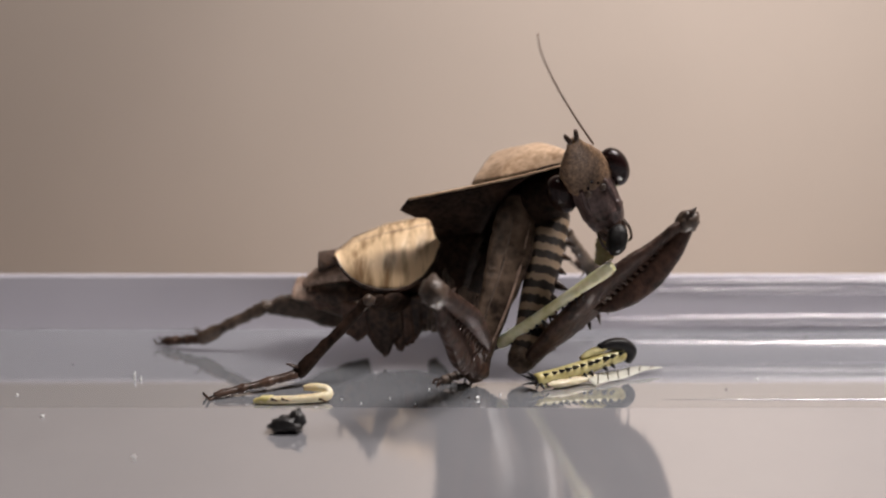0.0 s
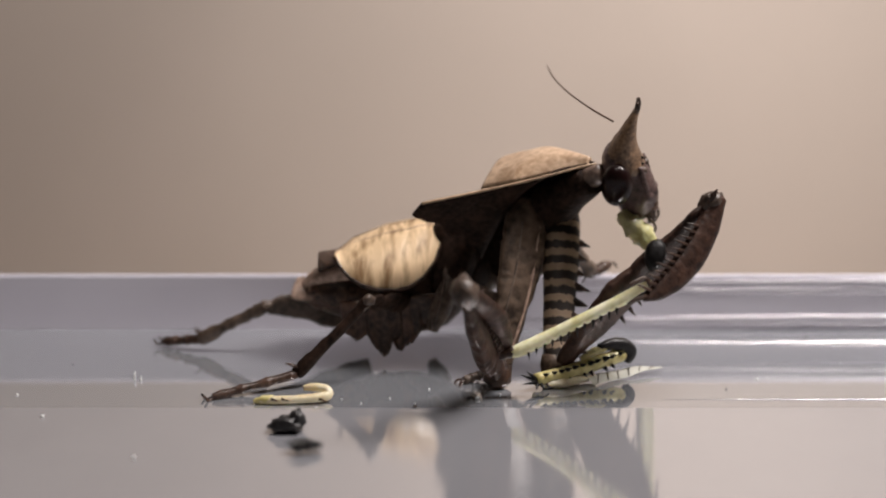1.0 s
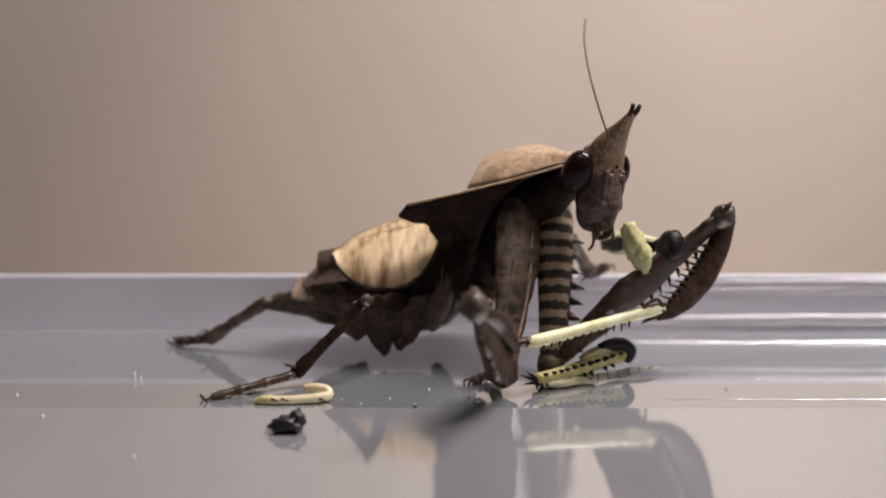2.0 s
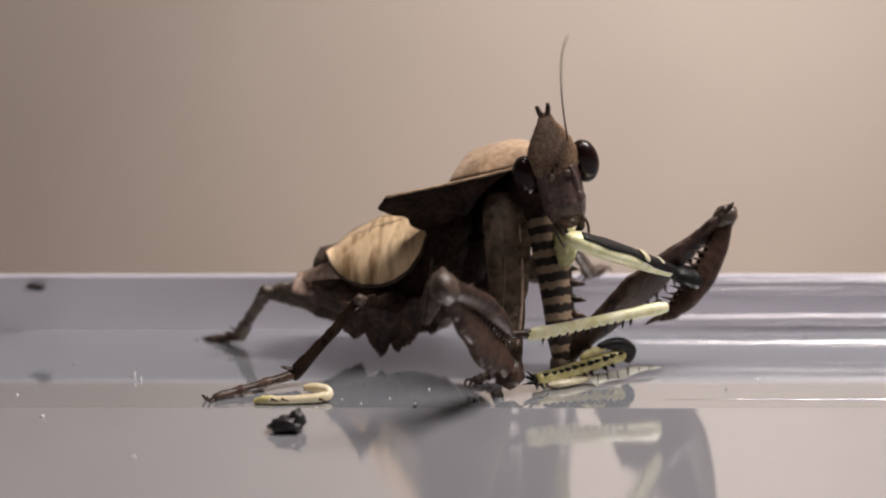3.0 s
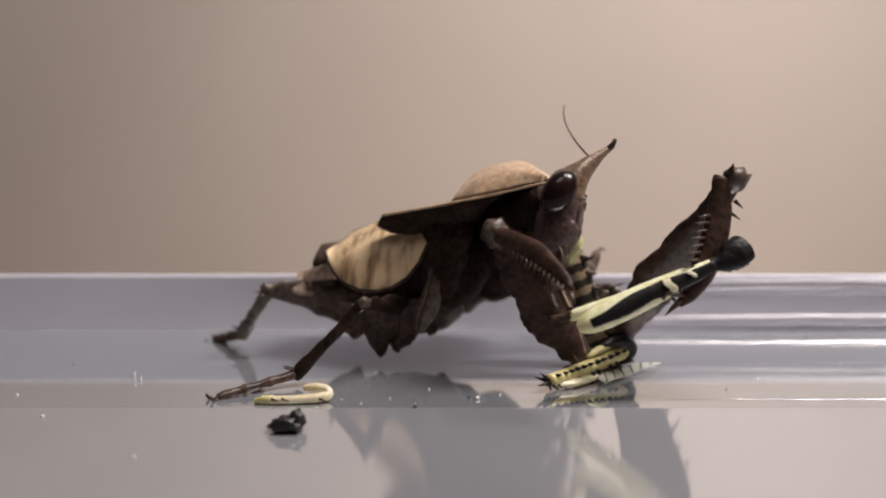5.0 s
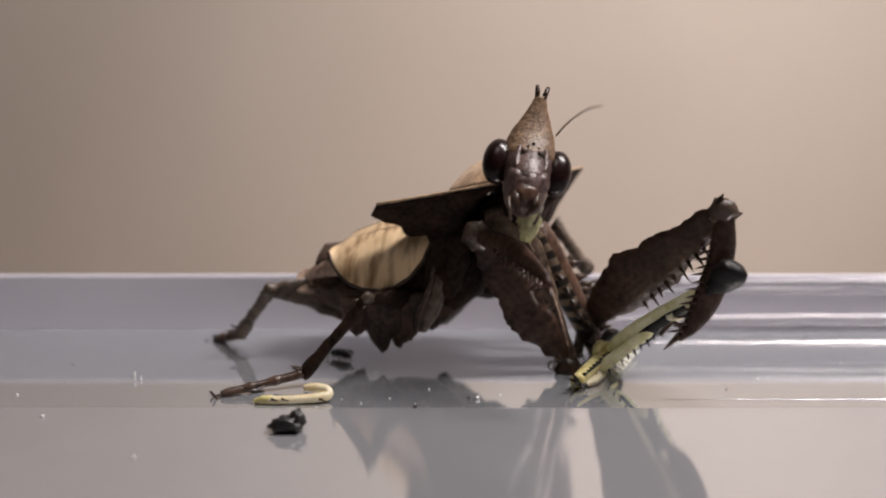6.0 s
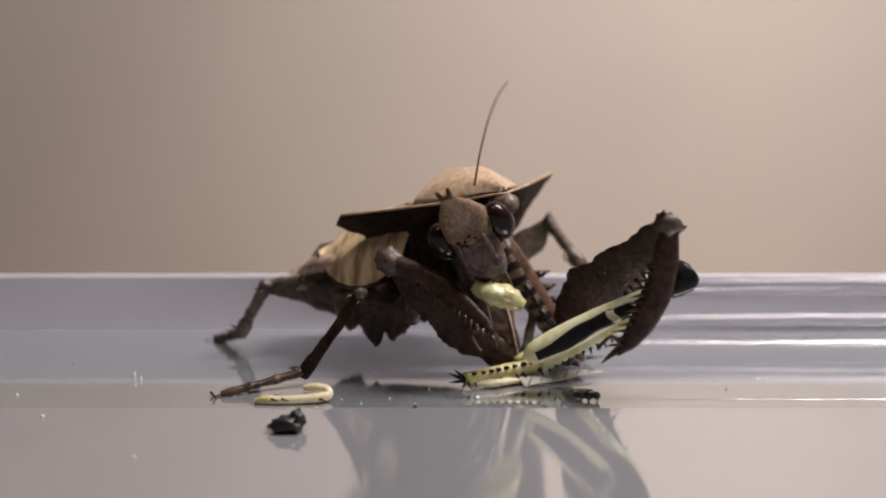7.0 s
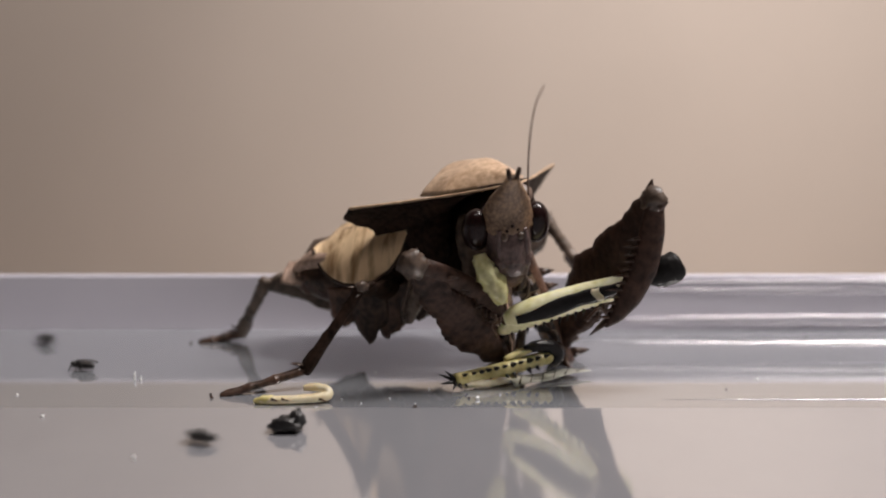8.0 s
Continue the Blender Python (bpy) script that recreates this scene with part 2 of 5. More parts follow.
def setting():
    def plain(name, bm, m, label, cat):
        return tagged(part(name, bm, m, None, "", smooth=False), label, cat, kind="structure")

    plain("wall_back", box_sheet(-1.2, 1.2, 0.20, 0.24, -0.10, 1.2), WALL, "plain warm beige wall behind the tray", "wall")
    plain("wall_front", box_sheet(-1.2, 1.2, -1.24, -1.20, -0.10, 1.2), ROOM, "unseen room wall, painted dark to cut bounced light", "wall")
    plain("wall_left", box_sheet(-1.24, -1.2, -1.2, 0.20, -0.10, 1.2), ROOM, "unseen room wall, painted dark to cut bounced light", "wall")
    plain("wall_right", box_sheet(1.2, 1.24, -1.2, 0.20, -0.10, 1.2), ROOM, "unseen room wall, painted dark to cut bounced light", "wall")
    plain("ceiling", box_sheet(-1.2, 1.2, -1.2, 0.20, 1.2, 1.24), ROOM, "unseen room ceiling, painted dark to cut bounced light", "ceiling")
    plain("table_top", box_sheet(-1.2, 1.2, -1.2, 0.20, -0.10, -0.05), WALL, "plain pale table top under the tray", "table top")
    # tray floor: flat bed, and a front band behind a low rounded ridge
    floor_ob = plain("floor", box_sheet(-0.26, 0.26, -0.0203, 0.018, -0.05, 0.0), PLASTIC, "glossy pale grey plastic tray floor", "tray floor")
    front = [(-20.3, -50), (-20.3, -0.004)] + [(y, 1000 * bed(y / 1000)) for y in [-20.6 - 0.9 * k for k in range(33)] + [-50, -60, -80, -110]] + [(-110, -50)]
    tagged(part("floor_front", extrusion(front, -0.26, 0.26), BAND, None, smooth=False), "glossy pale grey plastic front band of the tray", "tray floor", kind="structure")
    # back rim of the tray: upright strip with a rounded lip
    out = [(18.0, -50), (18.0, 0.2), (18.05, 3.0)]
    out += [(18.15, 8.3)] + [(18.6 - 0.45 * math.cos(math.pi * k / 12), 8.3 + 0.6 * math.sin(math.pi * k / 12)) for k in range(1, 12)]
    out += [(19.1, 8.2), (19.1, -50)]
    rim = part("tray_rim", extrusion(out, -0.26, 0.26), LIP, None, smooth=False)
    # mouldings that run out to nothing towards the middle of the tray
    for name, y, z, r, start, m in (("floor_ridge", 9.9, 0.0, 0.55, 18, RIDGE), ("floor_ridge", -17.2, 0.0, 0.26, 26, RIDGE), ("rim_bead", 18.02, 1.6, 0.85, 10, BEAD), ("rim_bead", 18.11, 6.3, 0.65, 14, BEAD), ("rim_bead", 18.14, 7.65, 0.55, 20, BEAD)):
        bm = bmesh.new()
        rings = []
        for x in (start + 2, start + 10, start + 20, start + 32, start + 46, 260):
            q = r * min(1.0, (x - start) / 44)
            ring = []
            for i in range(11):
                c, d = q * math.cos(math.pi * i / 10), q * math.sin(math.pi * i / 10)
                ring.append(bm.verts.new((x / 1000, (y - c) / 1000, (0.004 + 0.8 * d) / 1000) if not z else (x / 1000, (y - 0.004 - 0.5 * d) / 1000, (z - c) / 1000)))
            rings.append(ring)
        for a, b in zip(rings, rings[1:]):
            for i in range(10):
                bm.faces.new((a[i], a[i + 1], b[i + 1], b[i]))
            bm.faces.new((a[10], a[0], b[0], b[10]))
        bm.faces.new(rings[0])
        bm.faces.new(rings[-1])
        tagged(part(name, bm, m, None), "low rounded moulding ridge in the grey tray", "ridge", kind="structure")
    tagged(rim, "lilac grey plastic back rim of the tray with a rounded lip", "tray rim", kind="structure")


setting()
moving = {}


# ---- the mantis ----
mantis = tagged(new("mantis"), "dark brown dead-leaf mantis feeding on a grasshopper leg", "mantis")


def blade(length, upper, lower, thick, bend=0.0, nu=44, nv=8, seed=1, amp=6.0):
    """A flat limb in the local xz plane; upper and lower edges are tables of (u, height)."""
    def ru(u, k=0.0):
        return amp * (1.5 * noise.noise(Vector((u * 8, seed * 1.7 + k, 0))) + 0.8 * noise.noise(Vector((u * 27, seed * 0.7 + k, 5))) + 0.35 * noise.noise(Vector((u * 61, seed + k, 9))))

    def rl(u):
        return ru(u, 9.0)

    def fn(u, v):
        a, b = profile(lower, u) + rl(u), profile(upper, u) + ru(u)
        return (u * length, bend * math.sin(math.pi * v) * math.sin(math.pi * u), a + (b - a) * v)

    def th(u, v):
        return max(1.5, thick * math.sqrt(max(0.0, 1 - (2 * v - 1) ** 2)) * (0.55 + 0.45 * math.sin(math.pi * min(1, u * 1.2))))

    return sheet(fn, nu, nv, th)


def build_trunk():
    trunk = part("trunk", limb([(95, 0, 20, 40, 50), (70, 0, 8, 52, 64), (30, 0, 0, 60, 66), (-30, 0, 0, 70, 56), (-90, 0, 8, 66, 44), (-135, 0, 14, 52, 32), (-168, 0, 10, 26, 14), (-178, 0, 8, 8, 5)], 22, 4, 0.05), BROWN, mantis, "dark brown segmented abdomen")
    moving["body"] = trunk
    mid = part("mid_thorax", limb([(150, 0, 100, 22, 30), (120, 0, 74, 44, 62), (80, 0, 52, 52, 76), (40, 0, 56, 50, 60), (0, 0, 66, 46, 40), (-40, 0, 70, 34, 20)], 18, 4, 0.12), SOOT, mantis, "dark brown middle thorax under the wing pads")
    moving["mid_thorax"] = mid
    for s in (-1, 1):
        def pad(u, v, s=s):
            top = profile([(0, 86), (0.15, 112), (0.45, 137), (0.8, 152), (0.92, 148), (1, 130)], u)
            low = profile([(0, 74), (0.06, 54), (0.14, 36), (0.26, 21), (0.4, 13), (0.55, 12), (0.68, 19), (0.8, 36), (0.9, 66), (1, 118)], u)
            y = 8 + 96 * math.sin(v * 1.5) ** 0.75 * (0.45 + 0.55 * math.sin(math.pi * min(1, 0.15 + u * 0.78)))
            return (-103 + 188 * u, s * y * 0.95, 6 + 0.93 * (top + (low - top) * v ** 1.15) - 2.2 * math.sin(u * 40) * v * (1 - v))
        part("wing_pad", sheet(pad, 40, 18, 4.0), TAN, mid, "tan ribbed wing pad with a dark rim")
        for i in range(6):
            p = Vector(pad(0.80 + 0.036 * i, 0.03 + 0.045 * i))
            part("pad_tooth", thorn(p, p + Vector((10, s * 1.5, 4 - 1.2 * i)), 4.2), TAN, mid)
        part("pad_rim", tube([pad(u / 40, 1.0) for u in range(41)], [3.4] * 41, 8), BROWN, mid, "dark rim of the wing pad")
        crease = [pad(u / 30, 0.2) for u in range(2, 29)]
        part("pad_crease", tube([(p[0], p[1] + s * 1.5, p[2] + 0.5) for p in crease], [1.5] * len(crease), 6, 0.5), TERGITE, mid, "fine brown crease of the wing pad")
        part("pad_crest", tube([pad(u / 40, 0.04) for u in range(41)], [2.6] * 41, 8, 0.3), BROWN, mid, "dark crest of the wing pad")

        def hind(u, v, s=s):
            return (-136 + 52 * u + 6 * v, s * (10 + 52 * math.sin(v * 1.4)), 84 + 8 * u - 34 * v + 10 * u * v)
        part("mid_coxa", limb([(96, s * 40, 70, 12, 14), (88, s * 56, 20, 14, 17), (72, s * 62, -22, 13, 17), (62, s * 58, -50, 8, 9)], 14, 4, 0.16, 6), PALEBARK, mid, "grey-brown base of the middle leg")
        part("mid_ridge", tube(smooth_path([(84, s * 62, 62), (80, s * 76, 18), (68, s * 80, -20), (64, s * 74, -46)], 5), [3.4] * 16, 8, 0.4), BARK, mid, "pale ridge of the middle leg's base")
        def pleuron(u, v, s=s):
            z = 134 - (172 - 70 * u) * v
            x = 110 - 16 * v + (u - 0.5) * (84 - 24 * v ** 2) + 9 * noise.noise(Vector((v * 6, u * 2, 4.0)))
            return (x, s * (44 + 26 * math.sin(math.pi * min(1, 0.25 + 0.65 * v)) + 7 * math.sin(u * 9 + v * 2) - 20 * (2 * u - 1) ** 2), z + 10 * noise.noise(Vector((u * 5, 8.0, v * 2))))
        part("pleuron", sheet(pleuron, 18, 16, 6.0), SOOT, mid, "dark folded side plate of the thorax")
        part("hind_wing_pad", sheet(hind, 12, 8, 4.0), BROWN, mid, "dark hind wing pad")
    part("back_plate", limb([(-160, -6, 20, 26, 12), (-120, -10, 38, 50, 22), (-70, -8, 46, 60, 26), (-20, 0, 60, 50, 24)], 16, 4, 0.04), TERGITE, trunk, "grey-brown plate of the abdomen's back")
    for i, (x, z, w, h) in enumerate(((-146, 26, 44, 34), (-112, 40, 52, 46), (-74, 46, 56, 52), (-34, 44, 56, 50))):
        for s in (-1, 1):
            def tergite(u, v, x=x, z=z, w=w, h=h, s=s):
                return (x + (u - 0.5) * w - 10 * v * (1 - u), s * (14 + 44 * math.sin(v * 1.45) * (0.7 + 0.08 * i)), z + 12 - h * v ** 1.3 - 5 * math.sin(math.pi * u) * v)
            part("tergite", sheet(tergite, 10, 8, 4.0), TERGITE, trunk, "grey-brown plate of the abdomen's back")
    for i, (x, z, w, h, y) in enumerate(((-58, -26, 62, 78, -62), (-16, -34, 60, 82, -72), (10, -26, 66, 88, -60), (48, -20, 64, 74, -62), (-118, -8, 60, 34, -50))):
        rg = ragged(200 + i, 3)

        def lobe(u, v, x=x, z=z, w=w, h=h, y=y, rg=rg):
            tooth = 0.66 + 0.5 * noise.noise(Vector((u * 2.6 + x * 0.37, x * 0.11, 0.3))) * (1 - abs(2 * u - 1)) + 0.3 * (1 - abs(2 * u - 1) ** 1.6)
            return (x + (u - 0.5) * w, y - 8 * math.sin(math.pi * u) + 24 * v, z + 22 - (h + rg(u)) * v * tooth)
        part("abdominal_lobe", sheet(lobe, 28, 8, 4.0), BROWN if i % 2 else UMBER, trunk)


K *= 1.035  # the hind body
build_trunk()
K /= 1.035


def build_prothorax():
    rg = ragged(31, 8)

    def shield(u, v):
        y = (2 * v - 1) * 212
        k = abs(y) / 212
        lead = 12 - 205 * k ** 0.9 + 5 * noise.noise(Vector((y / 30, 3.1, 0)))
        trail = -240 + 25 * k + 22 * math.sin(k * math.pi) + rg(v)
        x = lead + (trail - lead) * u
        fold = min(1.0, max(0.0, (k - 0.15) / 0.3))
        z = 20 * math.exp(-(y / 60) ** 2) * math.sin(math.pi * min(1, u + 0.1)) + 8 * k ** 1.3 - 4 * math.sin(9 * k) * u - 1.0 * (lead - trail) * u * fold * (1 - 0.6 * k ** 4)
        return (x, y, z)
    pro = part("prothorax", sheet(shield, 18, 60, 6.0), SOOT, mantis, "dark brown leaf-shaped shield of the prothorax")
    moving["prothorax"] = pro

    def dome(u, v):
        x = -208 + 212 * u
        wide = min(82.0, 0.72 * 212 * max(0.03, (14 - x) / 205) ** 1.1) * min(1.0, 0.35 + u / 0.2)
        w = 2 * v - 1
        high = 45 * min(1.0, 0.2 + u / 0.14) * (1 - 0.8 * max(0.0, (u - 0.45) / 0.55) ** 1.8)
        return (x, wide * w, 5 + high * max(0.0, 1 - abs(w) ** 1.7) + 5.0 * noise.noise(Vector((u * 3.4, w * 1.6, 2.0))) * (1 - w * w))
    part("shield_dome", sheet(dome, 36, 20, 4.0), ROSE, pro, "rosy tan domed crest of the shield")
    for s in (-1, 1):
        edge = [(12 - 205 * k ** 0.9 + 1, s * 212 * k, 1 + 4 * math.exp(-(212 * k / 60) ** 2) + 8 * k ** 1.3) for k in [i / 24 for i in range(25)]]
        part("shield_rim", tube(edge, [2.4] * 25, 8, 0.3, 5), HEM, pro, "cream front rim of the shield")
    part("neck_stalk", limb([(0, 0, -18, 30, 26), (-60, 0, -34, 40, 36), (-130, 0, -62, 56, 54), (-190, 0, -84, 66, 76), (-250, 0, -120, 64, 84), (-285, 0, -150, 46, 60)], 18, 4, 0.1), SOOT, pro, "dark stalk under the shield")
    part("collar", limb([(24, 0, -10, 13, 14), (2, 0, -14, 20, 20), (-28, 0, -18, 25, 24)], 16, 3, 0.1), BEIGE, pro, "pale grey neck collar")


build_prothorax()


def build_head():
    rows = [(30, 0, -88, 16, 16), (28, 0, -76, 28, 27), (24, 0, -50, 35, 37), (15, 0, -24, 36, 38), (4, 0, 0, 39, 35), (-4, 0, 22, 41, 32), (-4, 0, 38, 38, 26)]
    head = part("head", limb(rows, 22, 4, 0.05, 3), FACE, mantis, "dark triangular head with a pale face")
    moving["head"] = head
    crown = limb([(2, 0, -4, 30, 36), (0, 0, 14, 44, 35), (0, 0, 40, 39, 25), (6, 0, 70, 28, 15), (14, 0, 97, 15, 8), (20, 0, 115, 9, 5)], 16, 4, 0.08, 4)
    crown_ob = part("crown", crown, CROWN, head, "speckled tan conical crown")
    for s in (-1, 1):
        part("crown_tip", tube([(19, s * 5, 111), (22, s * 7, 122), (21, s * 9, 132)], [4.5, 4.2, 3.2], 8), BROWN, crown_ob)
        part("eye", ball((-4, s * 48, 0), (26, 24, 38), 28), EYE_M, head, "large glossy dark brown eye")
        part("mandible", limb([(44, s * 15, -62, 8, 10), (52, s * 15, -82, 7, 8), (46, s * 5, -97, 3, 3)], 10, 3, 0.05), BROWN, head)
        palp = smooth_path([(34, s * 22, -66), (54, s * 26, -80), (60, s * 23, -98), (53, s * 18, -112)], 4)
        part("palp", tube(palp, [2.4] * len(palp), 8), BARK, head, "thin jointed palp")
        part("cheek", ball((34, s * 19, -38), (20, 15, 20), 14, dent=0.25, seed=3), FACE, head)
        part("brow_ridge", limb([(30, s * 20, 20, 4, 4), (37, s * 23, -2, 5, 5), (43, s * 22, -22, 4, 4)], 8, 4, 0.3), FACE, head, "pale ridge beside the eye")
        part("antenna_socket", ball((35, s * 13, 10), (7, 7, 7), 10, dent=0.3), BARK, head)
    for k in range(3):
        part("simple_eye", ball((33 - 2 * k % 3, (k - 1) * 9, 20 + (k % 2) * 7), (2.6, 2.6, 2.6), 10), EYE_M, head)
    part("face_plate", ball((46, 0, -34), (14, 18, 15), 14, dent=0.3, seed=6), FACE, head, "bulging purple-brown face plate")
    part("upper_lip", ball((52, 0, -62), (9, 19, 16), 14, dent=0.3), UMBER, head)
    path = smooth_path([(0, 0, 0), (60, 0, 2), (130, 0, 1), (190, 0, -5), (225, 0, -16)], 6)
    moving["antenna"] = part("antenna", tube(path, [1.8 - 1.0 * i / (len(path) - 1) for i in range(len(path))], 7), UMBER, mantis, "long thread-like antenna")


build_head()


def build_foreleg(side, lc, lf, lt):
    g = 1.0 if side == "far" else 0.9
    w = 0.9 if side == "far" else 0.7
    girth = ((-12, 0, 20, 22), (20, 0, 27, 34), (90, 4, 26, 33), (180, 3, 22, 28), (260, 0, 18, 24), (lc - 4, 0, 16, 20), (lc + 14, 0, 9, 10)) if side == "far" else ((-16, 0, 12, 24), (20, 0, 15, 38), (70, 4, 15, 42), (140, 3, 14, 36), (210, 0, 12, 28), (lc - 10, 0, 11, 18), (lc + 14, 0, 8, 9))
    coxa = part("fore_coxa", limb([(x, 0, z, a * g, b * g) for x, z, a, b in girth], 18, 4, 0.05 if side == "far" else 0.14, 11), UMBER if side == "far" else HIDE, mantis, "striped spiny coxa" if side == "far" else "grey-brown coxa with a pale ridge")
    moving["coxa_" + side] = coxa
    if side == "far":
        coxa.data.materials.append(STRIPED)
        for f in coxa.data.polygons:
            f.material_index = 1 if f.center.y < 0.2 * abs(f.center.z) - 4 * K else 0
    for i in range(8 if side == "far" else 0):
        x = 80 + i * (lc - 110) / 7
        part("spine", thorn((x, -4, 20), (x + 10, -8, 54 - (i % 3) * 4), 10.5), BROWN, coxa)
        part("spine", thorn((x + 6, 18, 4), (x + 16, 50 - (i % 3) * 4, 6), 10.5), BROWN, coxa)
    if side == "near":
        for z, y, r, m in ((24, -9, 2.4, TERGITE), (-6, -12, 1.8, PALEBARK)):
            line = smooth_path([(30, y, z), (120, y, z + 2), (200, y + 1, z - 4), (262, y + 2.5, z * 0.5 - 4)], 5)
            part("coxa_ridge", tube(line, [r] * len(line), 7, 0.6), m, coxa, "pale ridge along the coxa")
    part("trochanter", ball((lc + 4, 0, -4), (26, 19, 24), 16, dent=0.25), HIDE if side == "far" else BROWN, coxa)
    femur = part("fore_femur", blade(lf, [(u, h * w) for u, h in ((0, 16), (0.08, 30), (0.22, 52), (0.42, 66), (0.62, 58), (0.8, 38), (0.95, 26), (1, 16))], [(u, h * (1.0 if side == "far" else 0.72)) for u, h in ((0, -16), (0.06, -22), (0.25, -36), (0.5, -40), (0.75, -32), (0.92, -24), (1, -16))], 34, 5, nu=60, seed=21 if side == "far" else 22, amp=6.0), RUSSET, mantis, "broad dark brown lobed femur with ragged edges")
    moving["femur_" + side] = femur
    part("knee", ball((lf - 2, 0, 2), (22, 18, 22) if side == "far" else (25, 20, 23), 16, dent=0.35), BARK, femur, "pale uneven knee")
    for z, dx in ((18, 22), (-16, 16)) if side == "far" else ((14, 14),):
        part("knee_spur", thorn((lf - 2, 0, z * 0.8), (lf + dx, 0, z * 1.3), 9), BROWN, femur)
    for i in range(11 if side == "far" else 4):
        x = lf * (0.36 + (0.055 if side == "far" else 0.14) * i)
        h = 24 if i % 2 else 15
        part("spine", thorn((x, -8, -30 + i * 1.2), (x - 6, -14, -33 - h * (1.0 if side == "far" else 0.45) + i), 3.8), BROWN, femur)
    up = [(0, 15), (0.2, 25), (0.5, 31), (0.75, 28), (0.92, 18), (1, 4)] if side == "far" else [(0, 14), (0.5, 21), (0.92, 12), (1, 3)]
    low = [(0, -14), (0.2, -16), (0.5, -15), (0.8, -12), (0.94, -8), (1, -3)]
    bow = 14 if side == "far" else 10
    rg = ragged(77, 1.5)

    def curve(u, v):
        a, b = profile(low, u) + rg(u), profile(up, u)
        return (u * lt, 0, a + (b - a) * v + bow * math.sin(math.pi * u))
    tibia = part("fore_tibia", sheet(curve, 30, 8, lambda u, v: max(1.5, 24 * math.sqrt(max(0, 1 - (2 * v - 1) ** 2)) * (1 - 0.6 * u))), RUSSET, mantis, "sickle-shaped spined tibia")
    moving["tibia_" + side] = tibia
    for i in range(12):
        u = 0.3 + 0.056 * i
        z = profile(low, u) + bow * math.sin(math.pi * u)
        part("spine", thorn((u * lt, -5, z + 4), (u * lt + 10, -10, z - (16 + (i % 2) * 5) * (1.0 if side == "far" else 0.5)), 3.2), BROWN, tibia)
    part("claw", thorn((lt - 8, 0, -2), (lt + 22, 0, -18), 6), BROWN, tibia)
    tarsus = smooth_path([(lt * 0.9, -6, -6), (lt * 0.88, -9, -20), (lt * 0.95, -10, -30), (lt * 1.0, -9, -33)], 4)
    part("fore_tarsus", tube(tarsus, [3.0] * len(tarsus), 8, 0.3), BROWN, tibia, "thin jointed foot")


build_foreleg("near", 290, 270, 215)
build_foreleg("far", 300, 368, 215)


def build_walking_leg(name, lf, lt, ls, lobed, tone):
    up = [(0, 12), (0.3, 16), (0.6, 12), (1, 9)]
    low = [(0, -14), (0.25, -44), (0.42, -34), (0.6, -20), (0.74, -46), (0.9, -42), (1, -8)] if name == "far_mid" else [(0, -20), (0.25, -48), (0.6, -44), (0.8, -30), (0.92, -22), (1, -8)] if name == "far_hind" else [(0, -14), (0.25, -30), (0.55, -26), (0.7, -14), (0.85, -16), (1, -8)] if lobed else [(0, -12), (0.5, -13), (1, -8)]
    femur = part("leg_femur", blade(lf, up, low, 20, 2, 26, 6, seed=len(name), amp=3.0), tone, mantis, "leaf-lobed brown femur")
    moving[name + "_femur"] = femur
    part("leg_knee", ball((lf, 0, 0), (13, 10, 11), 12, dent=0.3), BARK, femur)
    for s in (-1, 1):
        part("knee_spur", thorn((lf - 4, s * 5, 6), (lf + 16, s * 12, 16), 3), BARK, femur)
    g = 1.3 if name.startswith("far") else 1.12
    tibia = part("leg_tibia", limb([(0, 0, 0, 8 * g, 9 * g), (lt * 0.25, 0, 0, 7 * g, 8 * g), (lt * 0.6, 0, 0, 7.5 * g, 8 * g), (lt * 0.92, 0, 0, 9 * g, 10 * g), (lt + 3, 0, 0, 7 * g, 8 * g)], 12, 5, 0.36, len(name)), tone, mantis, "slender banded shin")
    moving[name + "_tibia"] = tibia
    for s in (-1, 1):
        part("spur", thorn((lt - 8, s * 4, -6), (lt + 2, s * 8, -26), 3.2), BROWN, tibia)
    rows = [(0, 0, 0, 7, 7), (ls * 0.3, 0, 0, 6.5, 6.5), (ls * 0.36, 0, 0, 9, 8), (ls * 0.42, 0, 0, 6, 6), (ls * 0.6, 0, 0, 6.5, 6), (ls * 0.66, 0, 0, 8, 8), (ls * 0.72, 0, 0, 6, 6), (ls * 0.9, 0, 0, 7, 7), (ls, 0, 0, 5, 5)]
    rows = [(*q[:3], q[3] * g, q[4] * g) for q in rows]
    tarsus = part("leg_tarsus", limb(rows, 12, 3, 0.2, 3 + len(name)), tone if name == "near_mid" else BROWN, mantis, "jointed dark foot")
    moving[name + "_tarsus"] = tarsus
    for s in (-1, 1):
        part("foot_claw", tube(smooth_path([(ls - 3, s * 2, 0), (ls + 9, s * 7, 2), (ls + 14, s * 9, -8)], 3), [2.2] * 7, 6), BROWN, tarsus)


build_walking_leg("near_hind", 166, 165, 140, True, SOOT)
build_walking_leg("far_hind", 194, 140, 80, True, BARK)
build_walking_leg("far_mid", 308, 105, 70, True, PALEBARK)
build_walking_leg("near_mid", 120, 125, 42, False, PALEBARK)


# ---- the grasshopper leg in its grasp: thigh and shin ----
prey = tagged(new("grasshopper_prey"), "yellow and black grasshopper hind leg gripped in the mantis's forelegs", "prey")


